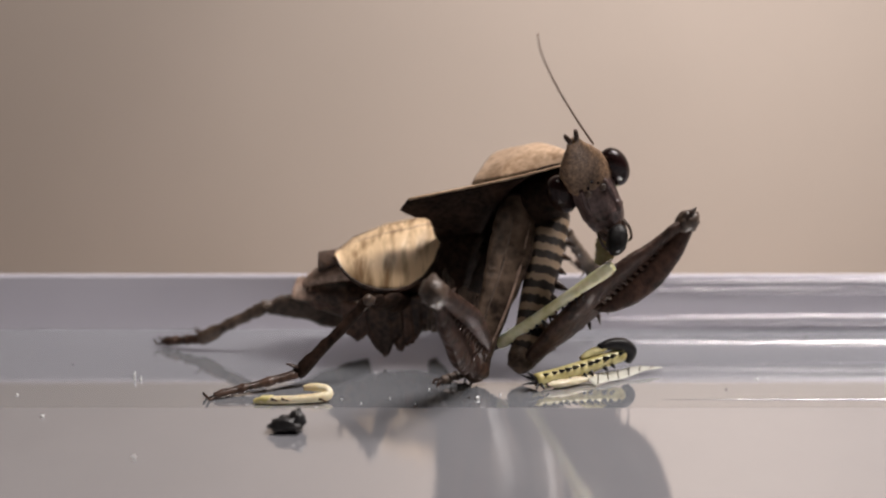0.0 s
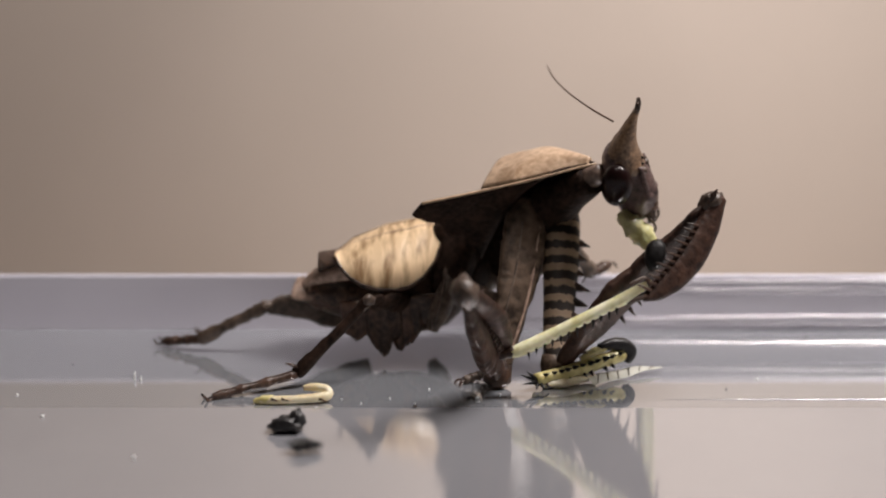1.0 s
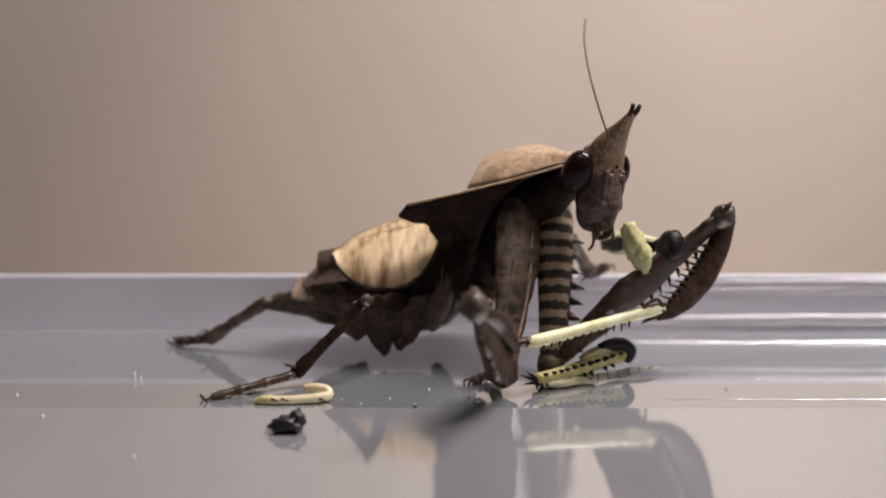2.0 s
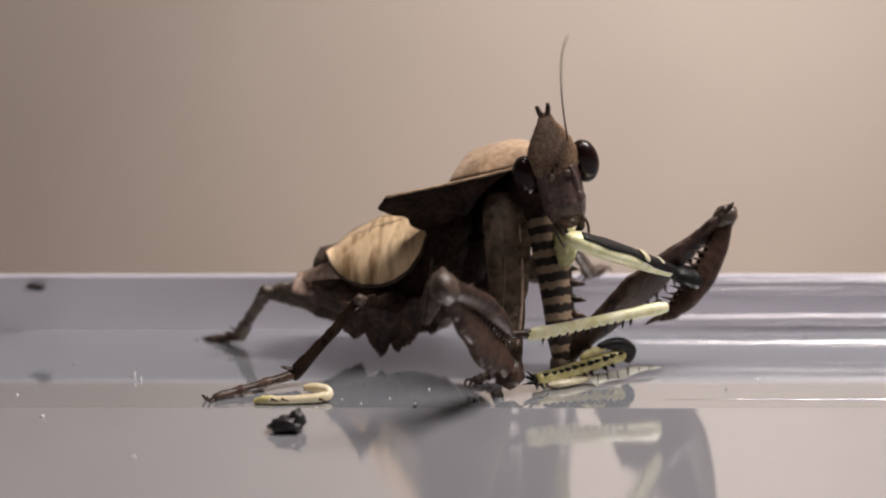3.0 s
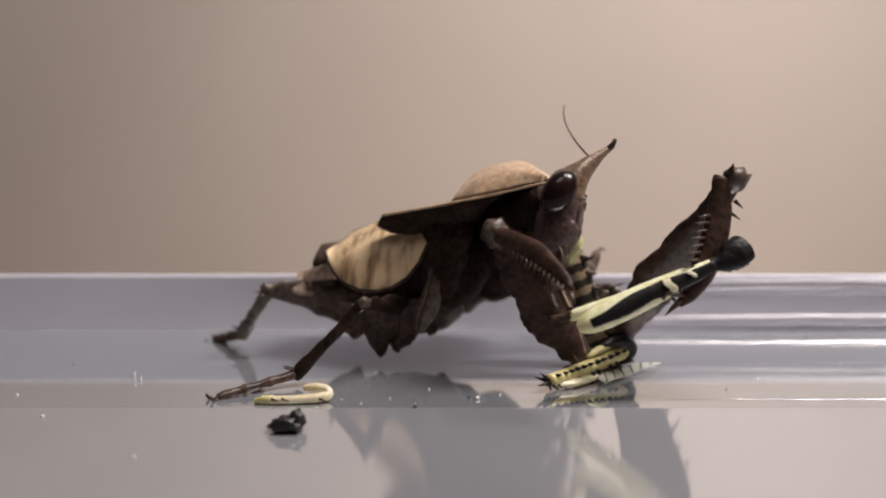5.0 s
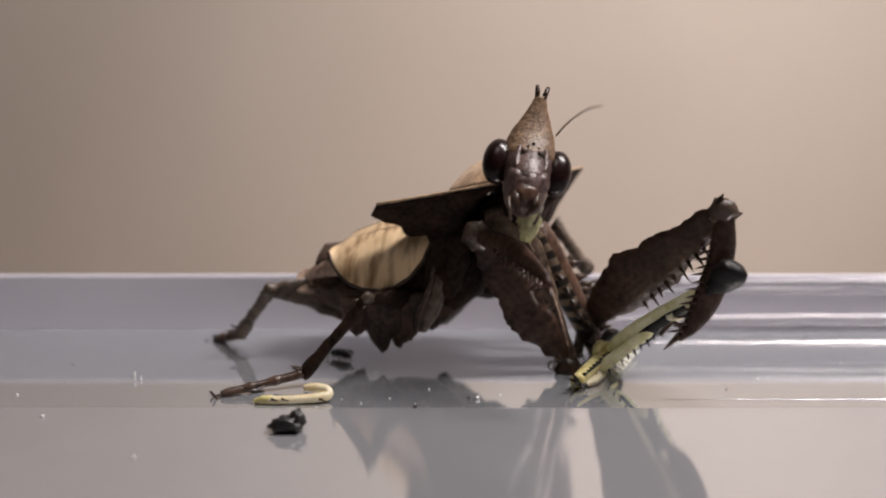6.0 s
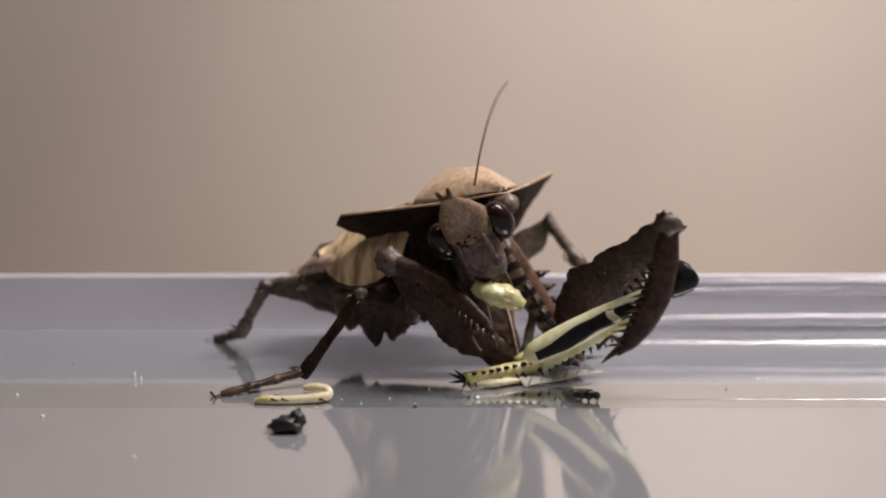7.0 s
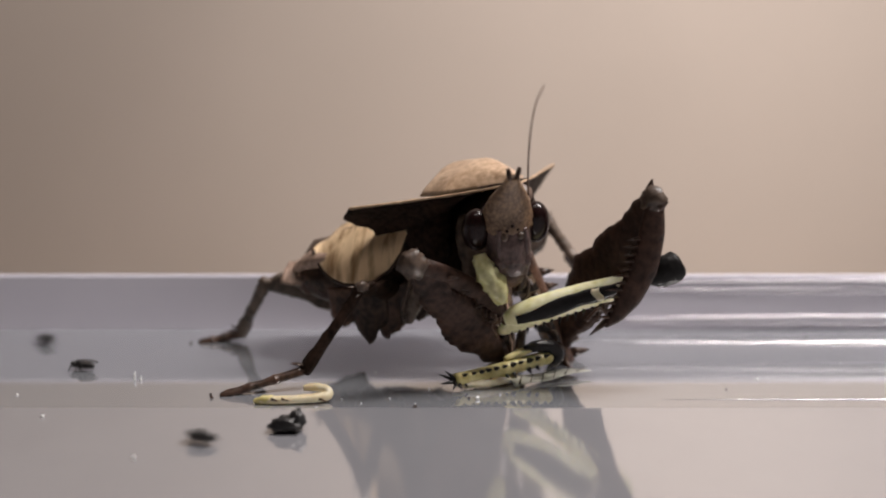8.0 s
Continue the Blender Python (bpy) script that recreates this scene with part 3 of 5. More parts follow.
def build_prey():
    L = 270
    girth = ((-6, 11, 13), (30, 9, 10), (80, 12, 15), (140, 14, 20), (200, 15, 22), (245, 14, 19), (262, 10, 13), (L, 5, 7))
    femur = part("thigh", limb([(x, 0, 0, a, b) for x, a, b in girth], 20, 4, 0.03), YELLOW, prey, "pale yellow thigh with black stripes")
    moving["prey_femur"] = femur

    def stripe(u, v):
        x = 34 + 216 * u
        w = (13 + 5 * noise.noise(Vector((u * 7, 1.5, 3.0)))) * math.sin(math.pi * min(1, 0.12 + u * 0.80)) ** 0.5
        ry = profile([(x, a) for x, a, b in girth], x)
        rz = profile([(x, b) for x, a, b in girth], x)
        z = (v - 0.5) * 2 * min(w, rz * 0.66) + 4 + 2 * math.sin(u * 9)
        return (x, -ry * math.sqrt(max(0.05, 1 - (z / rz) ** 2)) - 1.0, z)
    part("stripe", sheet(stripe, 26, 6, 3.0), INK, femur, "black lengthwise stripe")

    def patch(x0, x1, z0, z1):
        def skin(u, v):
            x = x0 + (x1 - x0) * u + 3 * math.sin(v * 5)
            z = z0 + (z1 - z0) * v + 1.5 * math.sin(u * 4)
            ry = profile([(x, a) for x, a, b in girth], x)
            rz = profile([(x, b) for x, a, b in girth], x)
            return (x, -ry * math.sqrt(max(0.05, 1 - (z / rz) ** 2)) - 4.2, z)
        part("patch", sheet(skin, 5, 5, 1.5), CREAM, femur, "cream patch across the stripe")
    patch(108, 121, -8, 14)
    patch(72, 80, -6, 8)
    part("prey_knee", limb([(-28, 0, -3, 9, 12), (-22, 0, -2, 15, 22), (-4, 0, 0, 17, 26), (14, 0, 3, 14, 21), (28, 0, 2, 11, 14), (40, 0, 0, 9, 11)], 16, 4, 0.16), INK, femur, "black knee")
    S = 240
    shin = part("shin", limb([(-8, 0, 0, 8, 8), (10, 0, 0, 10, 11), (60, 0, 0, 9, 9.5), (160, 0, 2, 9, 10), (S - 20, 0, 2, 10, 11), (S, 0, 0, 7, 8)], 14, 4, 0.04), YELLOW, prey, "pale yellow shin with black-tipped spines")
    moving["prey_tibia"] = shin
    for i in range(12):
        x = 60 + i * 14
        part("shin_spine", thorn((x, -5, 7), (x + 5, -9, 18 + 3 * (i % 2)), 2.8, 6), BLACK, shin)
    part("shin_foot", limb([(S - 6, 0, 0, 8, 9), (S + 14, 0, -2, 6, 7), (S + 34, 0, -8, 5, 5)], 10, 3, 0.1), BROWN, shin, "dark torn foot")


build_prey()


# ---- things lying on the tray ----
def build_remains():
    base = tagged(new("grasshopper_remains"), "chewed yellow black-dotted grasshopper leg and wing on the tray", "insect remains")
    moving["remains"] = base
    path = smooth_path([(0, 0, 16, 11, 11), (50, 2, 19, 13, 12), (110, 4, 26, 13, 12), (165, 6, 34, 13, 12), (180, 6, 36, 8, 8)], 5)
    shank = part("shank", tube([p[:3] for p in path], [p[3:] for p in path], 14, 0.04), AMBER, base, "yellow shank with two rows of black dots")
    for i in range(11):
        x = 14 + i * 14.5
        z = profile([(0, 16), (50, 19), (110, 26), (165, 34)], x)
        d, q = rng.uniform(-2.5, 2.5), rng.uniform(3.0, 4.6)
        part("dot", thorn((x + d, -5, z + 7), (x + d + 4, -11 - q, z + 12), q * 1.2, 6), BLACK, shank)
        if i % 3 != 1:
            part("dot", thorn((x - d, -7, z - 6), (x - d + 3, -13, z - 9 - q), q, 6), BLACK, shank)
    part("joint", limb([(128, 8, 52, 6, 6), (150, 8, 55, 10, 10), (175, 6, 52, 12, 12), (188, 4, 38, 12, 13), (180, 4, 22, 8, 8)], 12, 4, 0.1), BLACK, base, "curled glossy black knee")
    part("flesh", limb([(10, -4, 7, 5, 5), (45, -8, 8, 11, 7), (85, -6, 8, 10, 6), (112, -4, 9, 5, 4)], 16, 4, 0.5, 5), CREAM, base, "moist cream flesh")
    part("husk", limb([(92, 8, 38, 4, 4), (116, 9, 46, 9, 6), (142, 9, 50, 7, 5)], 14, 4, 0.4, 6), AMBER, base)
    for dx, dy, dz in ((-18, 0, 34), (-30, -8, 2), (-12, -20, -12), (-26, 6, 22), (4, -22, -14)):
        part("spur", thorn((4, -2, 14), (dx, dy, max(3, 14 + dz * 0.6)), 4.5), BLACK, base)

    def wing(u, v):
        return (92 + 150 * u, -34 + 30 * v * math.sin(math.pi * (0.2 + 0.78 * u)) ** 0.8 + 16 * u, 3 + 7 * v * (1 - u) + 8 * u + 1.5 * math.sin(u * 11))
    wing_ob = part("torn_wing", sheet(wing, 20, 8, 1.2), MEMBRANE, base, "milky torn wing with fine veins")
    for i in range(6):
        pts = [wing(0.05 + 0.15 * i + 0.12 * t / 5, 0.05 + 0.18 * t) for t in range(6)]
        part("vein", tube([(p[0], p[1], p[2] + 1.5) for p in pts], [1.0] * 6, 5), BARK, wing_ob, "dark fine vein")


build_remains()


def build_scrap():
    ob = tagged(part("flesh_scrap", limb([(0, 0, -46, 9, 9), (2, 0, -26, 18, 17), (0, 2, 0, 22, 19), (-2, 0, 24, 18, 16), (0, 0, 42, 9, 9)], 18, 4, 0.42, 9), GREENISH), "moist yellow-green scrap of flesh at the mantis's mouth", "flesh scrap")
    moving["scrap"] = ob


build_scrap()


def build_curl():
    base = tagged(new("curled_foot_piece"), "curled cream piece of a chewed grasshopper foot on the tray", "insect remains")
    base.matrix_world = pose(-0.0193, -0.0186, 0.0)
    path = smooth_path([tuple(0.82 * v for v in w) for w in ((-56, -4, 7, 7, 6), (-30, -6, 8, 9, 8), (10, -4, 9, 9, 8), (52, 0, 11, 10, 9), (72, 8, 14, 9, 9), (66, 16, 24, 8, 8), (40, 18, 26, 9, 8), (24, 18, 24, 5, 5))], 5)
    shank = part("curl", tube([p[:3] for p in path], [p[3:] for p in path], 14, 0.08), CREAM, base)
    for x in (-28, -12, 46):
        part("claw_mark", thorn((x, -10, 10), (x + 13, -12, 7), 2.5), BROWN, shank)
    part("torn_end", limb([(-56, -3, 4, 4, 3), (-43, -3, 6.5, 7.5, 6.6), (-26, -4, 6.8, 7.6, 7)], 12, 3, 0.4), AMBER, base, "ochre torn end")


build_curl()


def build_blob():
    bm = ball((0, 0, 12), (22, 15, 12), 18, dent=0.5, seed=4)
    ball((14, 3, 17), (12, 11, 16), 16, bm=bm, dent=0.5, seed=8)
    ball((-15, -2, 9), (13, 10, 8), 14, bm=bm, dent=0.5, seed=12)
    ob = tagged(part("dropping", bm, FLYBLACK), "small dark lump of dung on the glossy tray", "dropping")
    ob.matrix_world = pose(-0.0184, -0.0270, bed(-0.0270))


build_blob()


def build_crumbs():
    for i, (x, y, r) in enumerate(CRUMBS):
        ob = tagged(part("crumb", ball((0, 0, r * 0.6), (r, r * 0.8, r * 0.8), 8, dent=0.6, seed=i), WHITE if i % 4 else BROWN), "tiny pale crumb on the tray", "crumb", "crumbs on the tray")
        ob.matrix_world = pose(x / 1000, y / 1000, bed(y / 1000), 0, 0, 37 * i)
    for x, y, h in ((-41.8, -8.6, 15), (-40.9, -8.9, 8)):
        ob = tagged(part("sliver", thorn((0, 0, 0), (2, 0, h), 2.6), WHITE), "thin pale sliver standing on the tray", "crumb", "crumbs on the tray")
        ob.matrix_world = pose(x / 1000, y / 1000, 0.0)


CRUMBS = [(-3.5, -20.4, 3.2), (4.4, -17.1, 4.0), (-1.8, -13.1, 2.0), (-12.9, -17.1, 1.6), (3.3, -16.8, 2.4), (-6.8, -16.8, 1.6), (-9.3, -5.5, 1.4), (42.5, -8.7, 2.2), (37.2, -13.1, 1.6), (-34.6, -34.5, 3.4), (-48.9, -23.1, 3.0), (-55.0, -15.4, 2.0), (-52.6, -1.4, 1.5), (-3.5, -19.1, 1.8), (-15.8, -20.4, 1.6), (16.1, -5.5, 1.8), (56.5, 13.6, 2.5), (-10.3, -18.8, 1.5), (7.4, -15.4, 2.0)]
build_crumbs()


# ---- small flies ----
def build_fly():
    fly = tagged(new("fly"), "small black fly on the tray", "fly", "flies round the mantis")
    part("thorax", ball((2, 0, 11), (10, 8, 8), 12, dent=0.1), FLYBLACK, fly)
    part("abdomen", limb([(-4, 0, 11, 6, 6), (-12, 0, 10, 8, 7), (-24, 0, 8, 3, 3)], 10, 3), FLYBLACK, fly)
    part("fly_head", ball((14, 0, 10), (6, 7, 6), 10), FLYBLACK, fly)
    for s in (-1, 1):
        part("fly_wing", sheet(lambda u, v, s=s: (2 - 32 * u, s * (2 + 12 * v * math.sin(math.pi * (0.1 + 0.85 * u))), 17 - 3 * u), 8, 4, 0.8), SMOKY, fly, "smoky wing")
        for x, dx in ((8, 8), (2, 0), (-3, -9)):
            part("leg", tube([(x, s * 5, 9), (x + dx * 0.5, s * 13, 12), (x + dx, s * 17, 1)], [1.1, 1.1, 0.8], 5), FLYBLACK, fly)
    return fly


fly_one = build_fly()
for i in range(6):
    moving["fly_%d" % i] = fly_one if i == 0 else copy_thing(fly_one, pose(0, 0, 0))


# ---- what moves: seconds, then millimetres and degrees ----
def at(x, y, z, rx, ry, rz):
    return pose(x / 1000, y / 1000, z / 1000, rx, ry, rz)


def motions():
    walk(moving["body"], [
        (0, at(-6.88, 5.19, 8.53, -10.2, -2.6, -1.2)),
        (1.5, at(-6.89, 5.02, 8.64, -10.0, -3.4, -3.0)),
        (3, at(-6.81, 4.84, 8.63, -9.6, 0.4, -3.4)),
        (3.5, at(-6.75, 4.76, 8.48, -9.2, 3.7, -2.5)),
        (4, at(-6.75, 4.71, 8.52, -9.1, 3.4, -3.1)),
        (4.5, at(-6.82, 4.67, 8.42, -9.2, 1.9, -4.6)),
        (6, at(-6.50, 4.51, 9.31, -9.2, -2.0, -7.3)),
        (6.5, at(-7.06, 4.47, 9.52, -9.3, -2.4, -9.1)),
        (7, at(-7.49, 4.42, 10.29, -9.3, -4.5, -9.5)),
        (7.5, at(-7.73, 4.35, 10.64, -8.9, -4.1, -8.3)),
        (8, at(-8.16, 4.28, 10.71, -8.8, -2.8, -9.0)),
    ])
    walk(moving["mid_thorax"], [
        (0, at(-6.75, 4.72, 7.75, -13.5, 0.1, 0.2)),
        (1.5, at(-6.71, 4.56, 7.78, -13.5, 0.0, -0.0)),
        (3, at(-6.54, 4.47, 9.15, -8.5, -5.5, -14.7)),
        (3.5, at(-6.64, 4.45, 9.34, -6.9, -5.7, -15.8)),
        (4, at(-6.71, 4.40, 9.05, -5.7, -4.2, -16.7)),
        (4.5, at(-6.97, 4.37, 8.76, -5.6, -1.5, -17.4)),
        (6, at(-6.46, 4.16, 8.69, -7.3, -0.9, -17.6)),
        (6.5, at(-6.82, 4.14, 9.44, -3.7, -4.6, -23.9)),
        (7, at(-7.13, 4.09, 9.66, -3.2, -7.0, -26.7)),
        (7.5, at(-7.64, 4.05, 9.67, -2.8, -5.4, -26.5)),
        (8, at(-7.91, 4.00, 10.07, -2.7, -5.1, -24.2)),
    ])
    walk(moving["prothorax"], [
        (0, at(17.92, -3.87, 28.55, 7.8, -12.0, -52.9)),
        (0.5, at(17.91, -4.22, 28.16, 8.0, -11.9, -66.5)),
        (1, at(19.85, -3.99, 28.24, 6.5, -13.2, -47.1)),
        (1.5, at(19.42, -3.96, 28.27, 8.0, -13.8, -46.8)),
        (3, at(14.95, -5.33, 29.33, 7.5, -13.0, -51.0)),
        (3.5, at(15.18, -6.06, 28.53, 6.7, -14.8, -45.3)),
        (4, at(15.38, -6.61, 26.53, 4.5, -11.8, -42.9)),
        (4.5, at(14.09, -6.92, 25.73, 8.8, -10.9, -63.3)),
        (6, at(13.04, -8.60, 27.71, 5.7, -13.2, -62.7)),
        (6.5, at(8.38, -8.50, 26.54, 5.6, -10.9, -64.2)),
        (7, at(7.97, -8.52, 24.97, 7.0, -7.7, -64.4)),
        (7.5, at(9.19, -8.82, 25.91, 8.4, -8.0, -61.3)),
        (8, at(9.63, -8.98, 26.26, 7.2, -8.0, -60.7)),
    ])
    walk(moving["head"], [
        (0, at(19.30, -7.05, 26.67, 32.3, 29.4, -71.2)),
        (0.3, at(18.47, -7.02, 27.94, 17.2, 23.7, -83.4)),
        (0.5, at(20.09, -6.74, 25.06, 54.8, 24.7, -70.9)),
        (0.666667, at(21.33, -4.97, 25.27, 19.7, 11.2, -30.2)),
        (0.8, at(22.57, -3.20, 25.47, -15.7, 23.6, 10.6)),
        (1, at(24.32, -3.74, 27.92, 25.5, 2.4, -15.4)),
        (1.2, at(22.78, -6.93, 28.54, 26.5, 21.5, -78.4)),
        (1.5, at(21.95, -6.91, 27.82, 19.6, 28.8, -71.2)),
        (2.13333, at(20.19, -6.12, 27.67, -15.7, 17.9, -41.6)),
        (2.8, at(18.43, -5.32, 27.52, -51.4, 25.3, -11.2)),
        (2.9, at(16.62, -6.71, 27.94, -17.4, 13.0, -46.8)),
        (3, at(14.80, -8.10, 28.37, 17.3, 22.6, -83.1)),
        (3.2, at(19.65, -6.13, 28.95, 21.2, 39.5, -36.5)),
        (3.5, at(17.49, -7.49, 26.45, 18.1, 16.6, -51.1)),
        (3.8, at(15.32, -9.18, 25.24, 9.2, 34.7, -83.4)),
        (3.9, at(15.82, -8.43, 24.32, -8.9, 29.1, -42.9)),
        (4, at(16.31, -7.69, 23.40, -26.9, 34.8, -2.5)),
        (4.1, at(16.48, -8.07, 24.81, -22.7, -8.4, -55.2)),
        (4.2, at(16.65, -8.44, 26.21, 18.6, -27.3, -122.2)),
        (4.5, at(13.12, -9.89, 22.58, 46.8, 17.3, -72.6)),
        (4.57, at(14.71, -8.79, 22.99, 8.1, 14.8, -35.5)),
        (4.63, at(16.31, -7.69, 23.40, -26.9, 34.8, -2.5)),
        (4.7, at(16.31, -7.69, 23.40, -26.9, 34.8, -2.5)),
        (5.25, at(14.02, -9.14, 26.49, -17.1, 23.6, -46.5)),
        (5.8, at(11.74, -10.60, 29.59, -2.0, 21.4, -89.5)),
        (6, at(10.86, -10.58, 29.10, -13.6, -26.1, -83.1)),
        (6.5, at(4.17, -11.39, 27.48, -12.9, -38.8, -80.7)),
        (6.73333, at(3.94, -11.17, 24.01, 7.9, -0.9, -87.7)),
        (7, at(3.72, -10.95, 20.53, 28.7, 36.9, -80.2)),
        (7.5, at(8.61, -11.40, 21.19, 4.3, 30.6, -69.6)),
        (8, at(8.19, -11.58, 21.35, 7.1, 29.8, -75.5)),
    ])
    walk(moving["antenna"], [
        (0, at(19.30, -10.36, 32.00, 145.8, -45.8, -136.5)),
        (0.3, at(19.47, -9.99, 33.28, 111.3, -45.1, -105.4)),
        (0.5, at(17.58, -9.87, 30.87, 115.5, -51.1, -110.4)),
        (0.8, at(22.77, -1.81, 32.82, 153.1, -24.6, -129.5)),
        (1, at(22.51, -5.59, 34.59, 156.9, -20.3, -129.2)),
        (1.2, at(23.07, -9.88, 34.72, 128.4, -32.0, -112.8)),
        (1.5, at(23.15, -10.13, 33.22, 132.5, -51.5, -125.7)),
        (3, at(15.95, -11.03, 32.57, 108.9, -43.7, -103.3)),
        (3.5, at(16.84, -10.14, 36.17, 136.4, -26.3, -114.9)),
        (4, at(19.32, -6.36, 29.57, 142.1, -21.1, -114.8)),
        (4.5, at(11.55, -12.85, 26.84, 95.1, -57.2, -94.3)),
        (4.63, at(19.32, -6.36, 29.57, 142.1, -21.1, -114.8)),
        (4.7, at(19.32, -6.36, 29.57, 142.1, -21.1, -114.8)),
        (6, at(14.53, -10.69, 33.12, 67.1, -16.2, -83.3)),
        (6.5, at(7.53, -10.69, 31.53, 57.1, -23.0, -75.8)),
        (7, at(3.97, -14.30, 27.16, 76.7, -47.7, -80.1)),
        (7.5, at(11.24, -14.47, 24.89, 95.0, -57.1, -94.2)),
        (8, at(10.70, -14.72, 26.00, 93.9, -49.6, -93.0)),
    ])
    walk(moving["coxa_near"], [
        (0, at(10.67, 0.44, 22.55, -124.4, 58.5, -118.8)),
        (0.5, at(10.84, 1.57, 22.11, -119.3, 56.7, -112.8)),
        (1, at(11.74, -0.43, 22.18, -115.6, 58.9, -110.2)),
        (1.5, at(11.61, -0.94, 22.15, -108.6, 56.6, -103.3)),
        (3, at(8.15, -2.69, 23.43, -87.5, 59.9, -86.5)),
        (3.5, at(9.22, -4.17, 22.50, -50.8, 72.4, -52.1)),
        (4, at(8.99, -4.88, 20.90, -40.5, 66.1, -43.0)),
        (4.5, at(8.98, -2.87, 19.99, -28.0, 56.4, -32.5)),
        (6, at(7.77, -4.90, 21.88, -2.0, 65.1, -2.2)),
        (6.5, at(3.11, -4.46, 20.95, -28.2, 69.5, -29.8)),
        (7, at(2.68, -4.16, 19.65, -28.1, 66.7, -30.1)),
        (7.5, at(3.78, -4.72, 20.50, -18.1, 72.4, -18.9)),
        (8, at(4.10, -4.97, 20.90, -20.8, 76.4, -21.3)),
    ])
    walk(moving["femur_near"], [
        (0, at(4.59, -10.61, 1.94, -170.3, -40.8, -109.9)),
        (0.5, at(5.72, -10.61, 1.94, -170.4, -49.4, -104.9)),
        (1, at(7.54, -11.89, 1.94, -171.5, -41.8, -108.1)),
        (1.5, at(8.54, -13.89, 1.94, -173.5, -37.5, -106.2)),
        (3, at(8.86, -14.46, 3.11, -166.2, -40.8, -122.1)),
        (3.5, at(13.22, -9.31, 1.94, 151.5, -57.8, -145.6)),
        (4, at(13.25, -9.89, 3.82, -174.9, -54.6, 173.7)),
        (4.5, at(19.07, -9.31, 1.94, -179.1, -56.9, 179.7)),
        (6, at(17.02, -5.26, 1.94, 171.3, -54.6, -169.1)),
        (6.5, at(9.28, -7.99, 1.94, 158.5, -40.6, -150.1)),
        (7, at(9.28, -7.99, 1.94, 177.7, -41.7, -178.3)),
        (7.5, at(9.36, -6.64, 1.94, 158.0, -43.3, -150.2)),
        (8, at(8.36, -6.64, 1.94, 151.4, -45.6, -142.8)),
    ])
    walk(moving["tibia_near"], [
        (0, at(-1.05, -26.18, 16.23, 46.1, 37.3, 59.8)),
        (0.5, at(2.06, -24.36, 18.55, 55.5, 41.2, 65.7)),
        (1, at(2.48, -27.40, 16.51, 51.9, 37.5, 64.5)),
        (1.5, at(3.69, -30.55, 15.26, 52.2, 33.0, 67.1)),
        (3, at(0.06, -28.48, 17.41, 36.5, 32.0, 54.4)),
        (3.5, at(3.61, -15.90, 20.45, 19.7, 44.7, 27.0)),
        (4, at(0.67, -8.50, 21.65, -8.6, 27.2, -14.0)),
        (4.5, at(7.13, -9.24, 20.27, -23.8, 15.7, -58.4)),
        (6, at(4.58, -7.66, 19.77, -21.1, 12.7, -60.4)),
        (6.5, at(-5.11, -16.25, 16.19, 9.4, 35.9, 15.8)),
        (7, at(-7.05, -8.46, 16.48, -14.2, 28.1, -28.3)),
        (7.5, at(-4.45, -14.56, 16.94, 15.1, 31.6, 27.2)),
        (8, at(-3.84, -15.89, 17.56, 18.7, 32.4, 32.2)),
    ])
    walk(moving["coxa_far"], [
        (0, at(15.79, 4.15, 23.58, -117.0, 57.4, -111.3)),
        (0.5, at(16.63, 3.88, 23.17, -111.4, 57.2, -105.4)),
        (1, at(16.60, 3.22, 23.13, -100.3, 58.2, -96.1)),
        (1.5, at(16.41, 3.20, 23.22, -99.4, 57.6, -95.3)),
        (3, at(13.44, 0.46, 24.51, -58.8, 73.5, -59.1)),
        (3.5, at(14.16, 0.45, 23.38, -34.6, 70.5, -36.2)),
        (4, at(13.82, -0.11, 21.51, -34.1, 61.3, -37.7)),
        (4.5, at(15.08, -0.03, 21.08, -26.4, 61.1, -29.6)),
        (5.26667, at(13.88, -0.60, 20.21, 35.9, 67.2, -4.1)),
        (6, at(12.69, -1.16, 19.33, 96.6, 60.2, 19.8)),
        (6.5, at(8.08, -0.76, 18.43, 90.4, 59.0, 14.4)),
        (7, at(7.64, -0.31, 17.35, 85.1, 56.8, 9.9)),
        (7.5, at(8.57, -0.59, 18.34, 87.3, 63.8, 11.6)),
        (8, at(8.81, -0.82, 18.62, 88.0, 64.8, 12.3)),
    ])
    walk(moving["femur_far"], [
        (0, at(10.75, -8.78, 1.94, 45.5, -39.8, 10.5)),
        (0.5, at(12.99, -9.31, 1.94, 47.5, -34.4, 4.5)),
        (1, at(15.22, -9.83, 1.94, 54.2, -49.2, -5.9)),
        (1.5, at(15.21, -9.77, 2.71, 47.9, -41.7, 3.3)),
        (3, at(16.87, -5.26, 1.94, 42.4, -40.3, 10.0)),
        (3.5, at(20.31, -4.05, 1.84, 55.5, -57.6, -16.6)),
        (4, at(22.28, -6.64, 1.94, 39.4, -66.3, -1.6)),
        (4.5, at(24.28, -5.26, 1.94, 58.5, -65.7, -23.5)),
        (6, at(20.42, 1.62, 5.00, 39.1, -39.9, -49.6)),
        (6.5, at(16.60, 1.42, 3.79, 48.6, -38.7, -59.4)),
        (7, at(16.33, 1.21, 3.84, 50.1, -39.5, -60.4)),
        (7.5, at(16.34, 1.01, 2.22, 1.8, -50.9, -53.7)),
        (8, at(16.32, 0.81, 2.28, 7.6, -51.0, -56.8)),
    ])
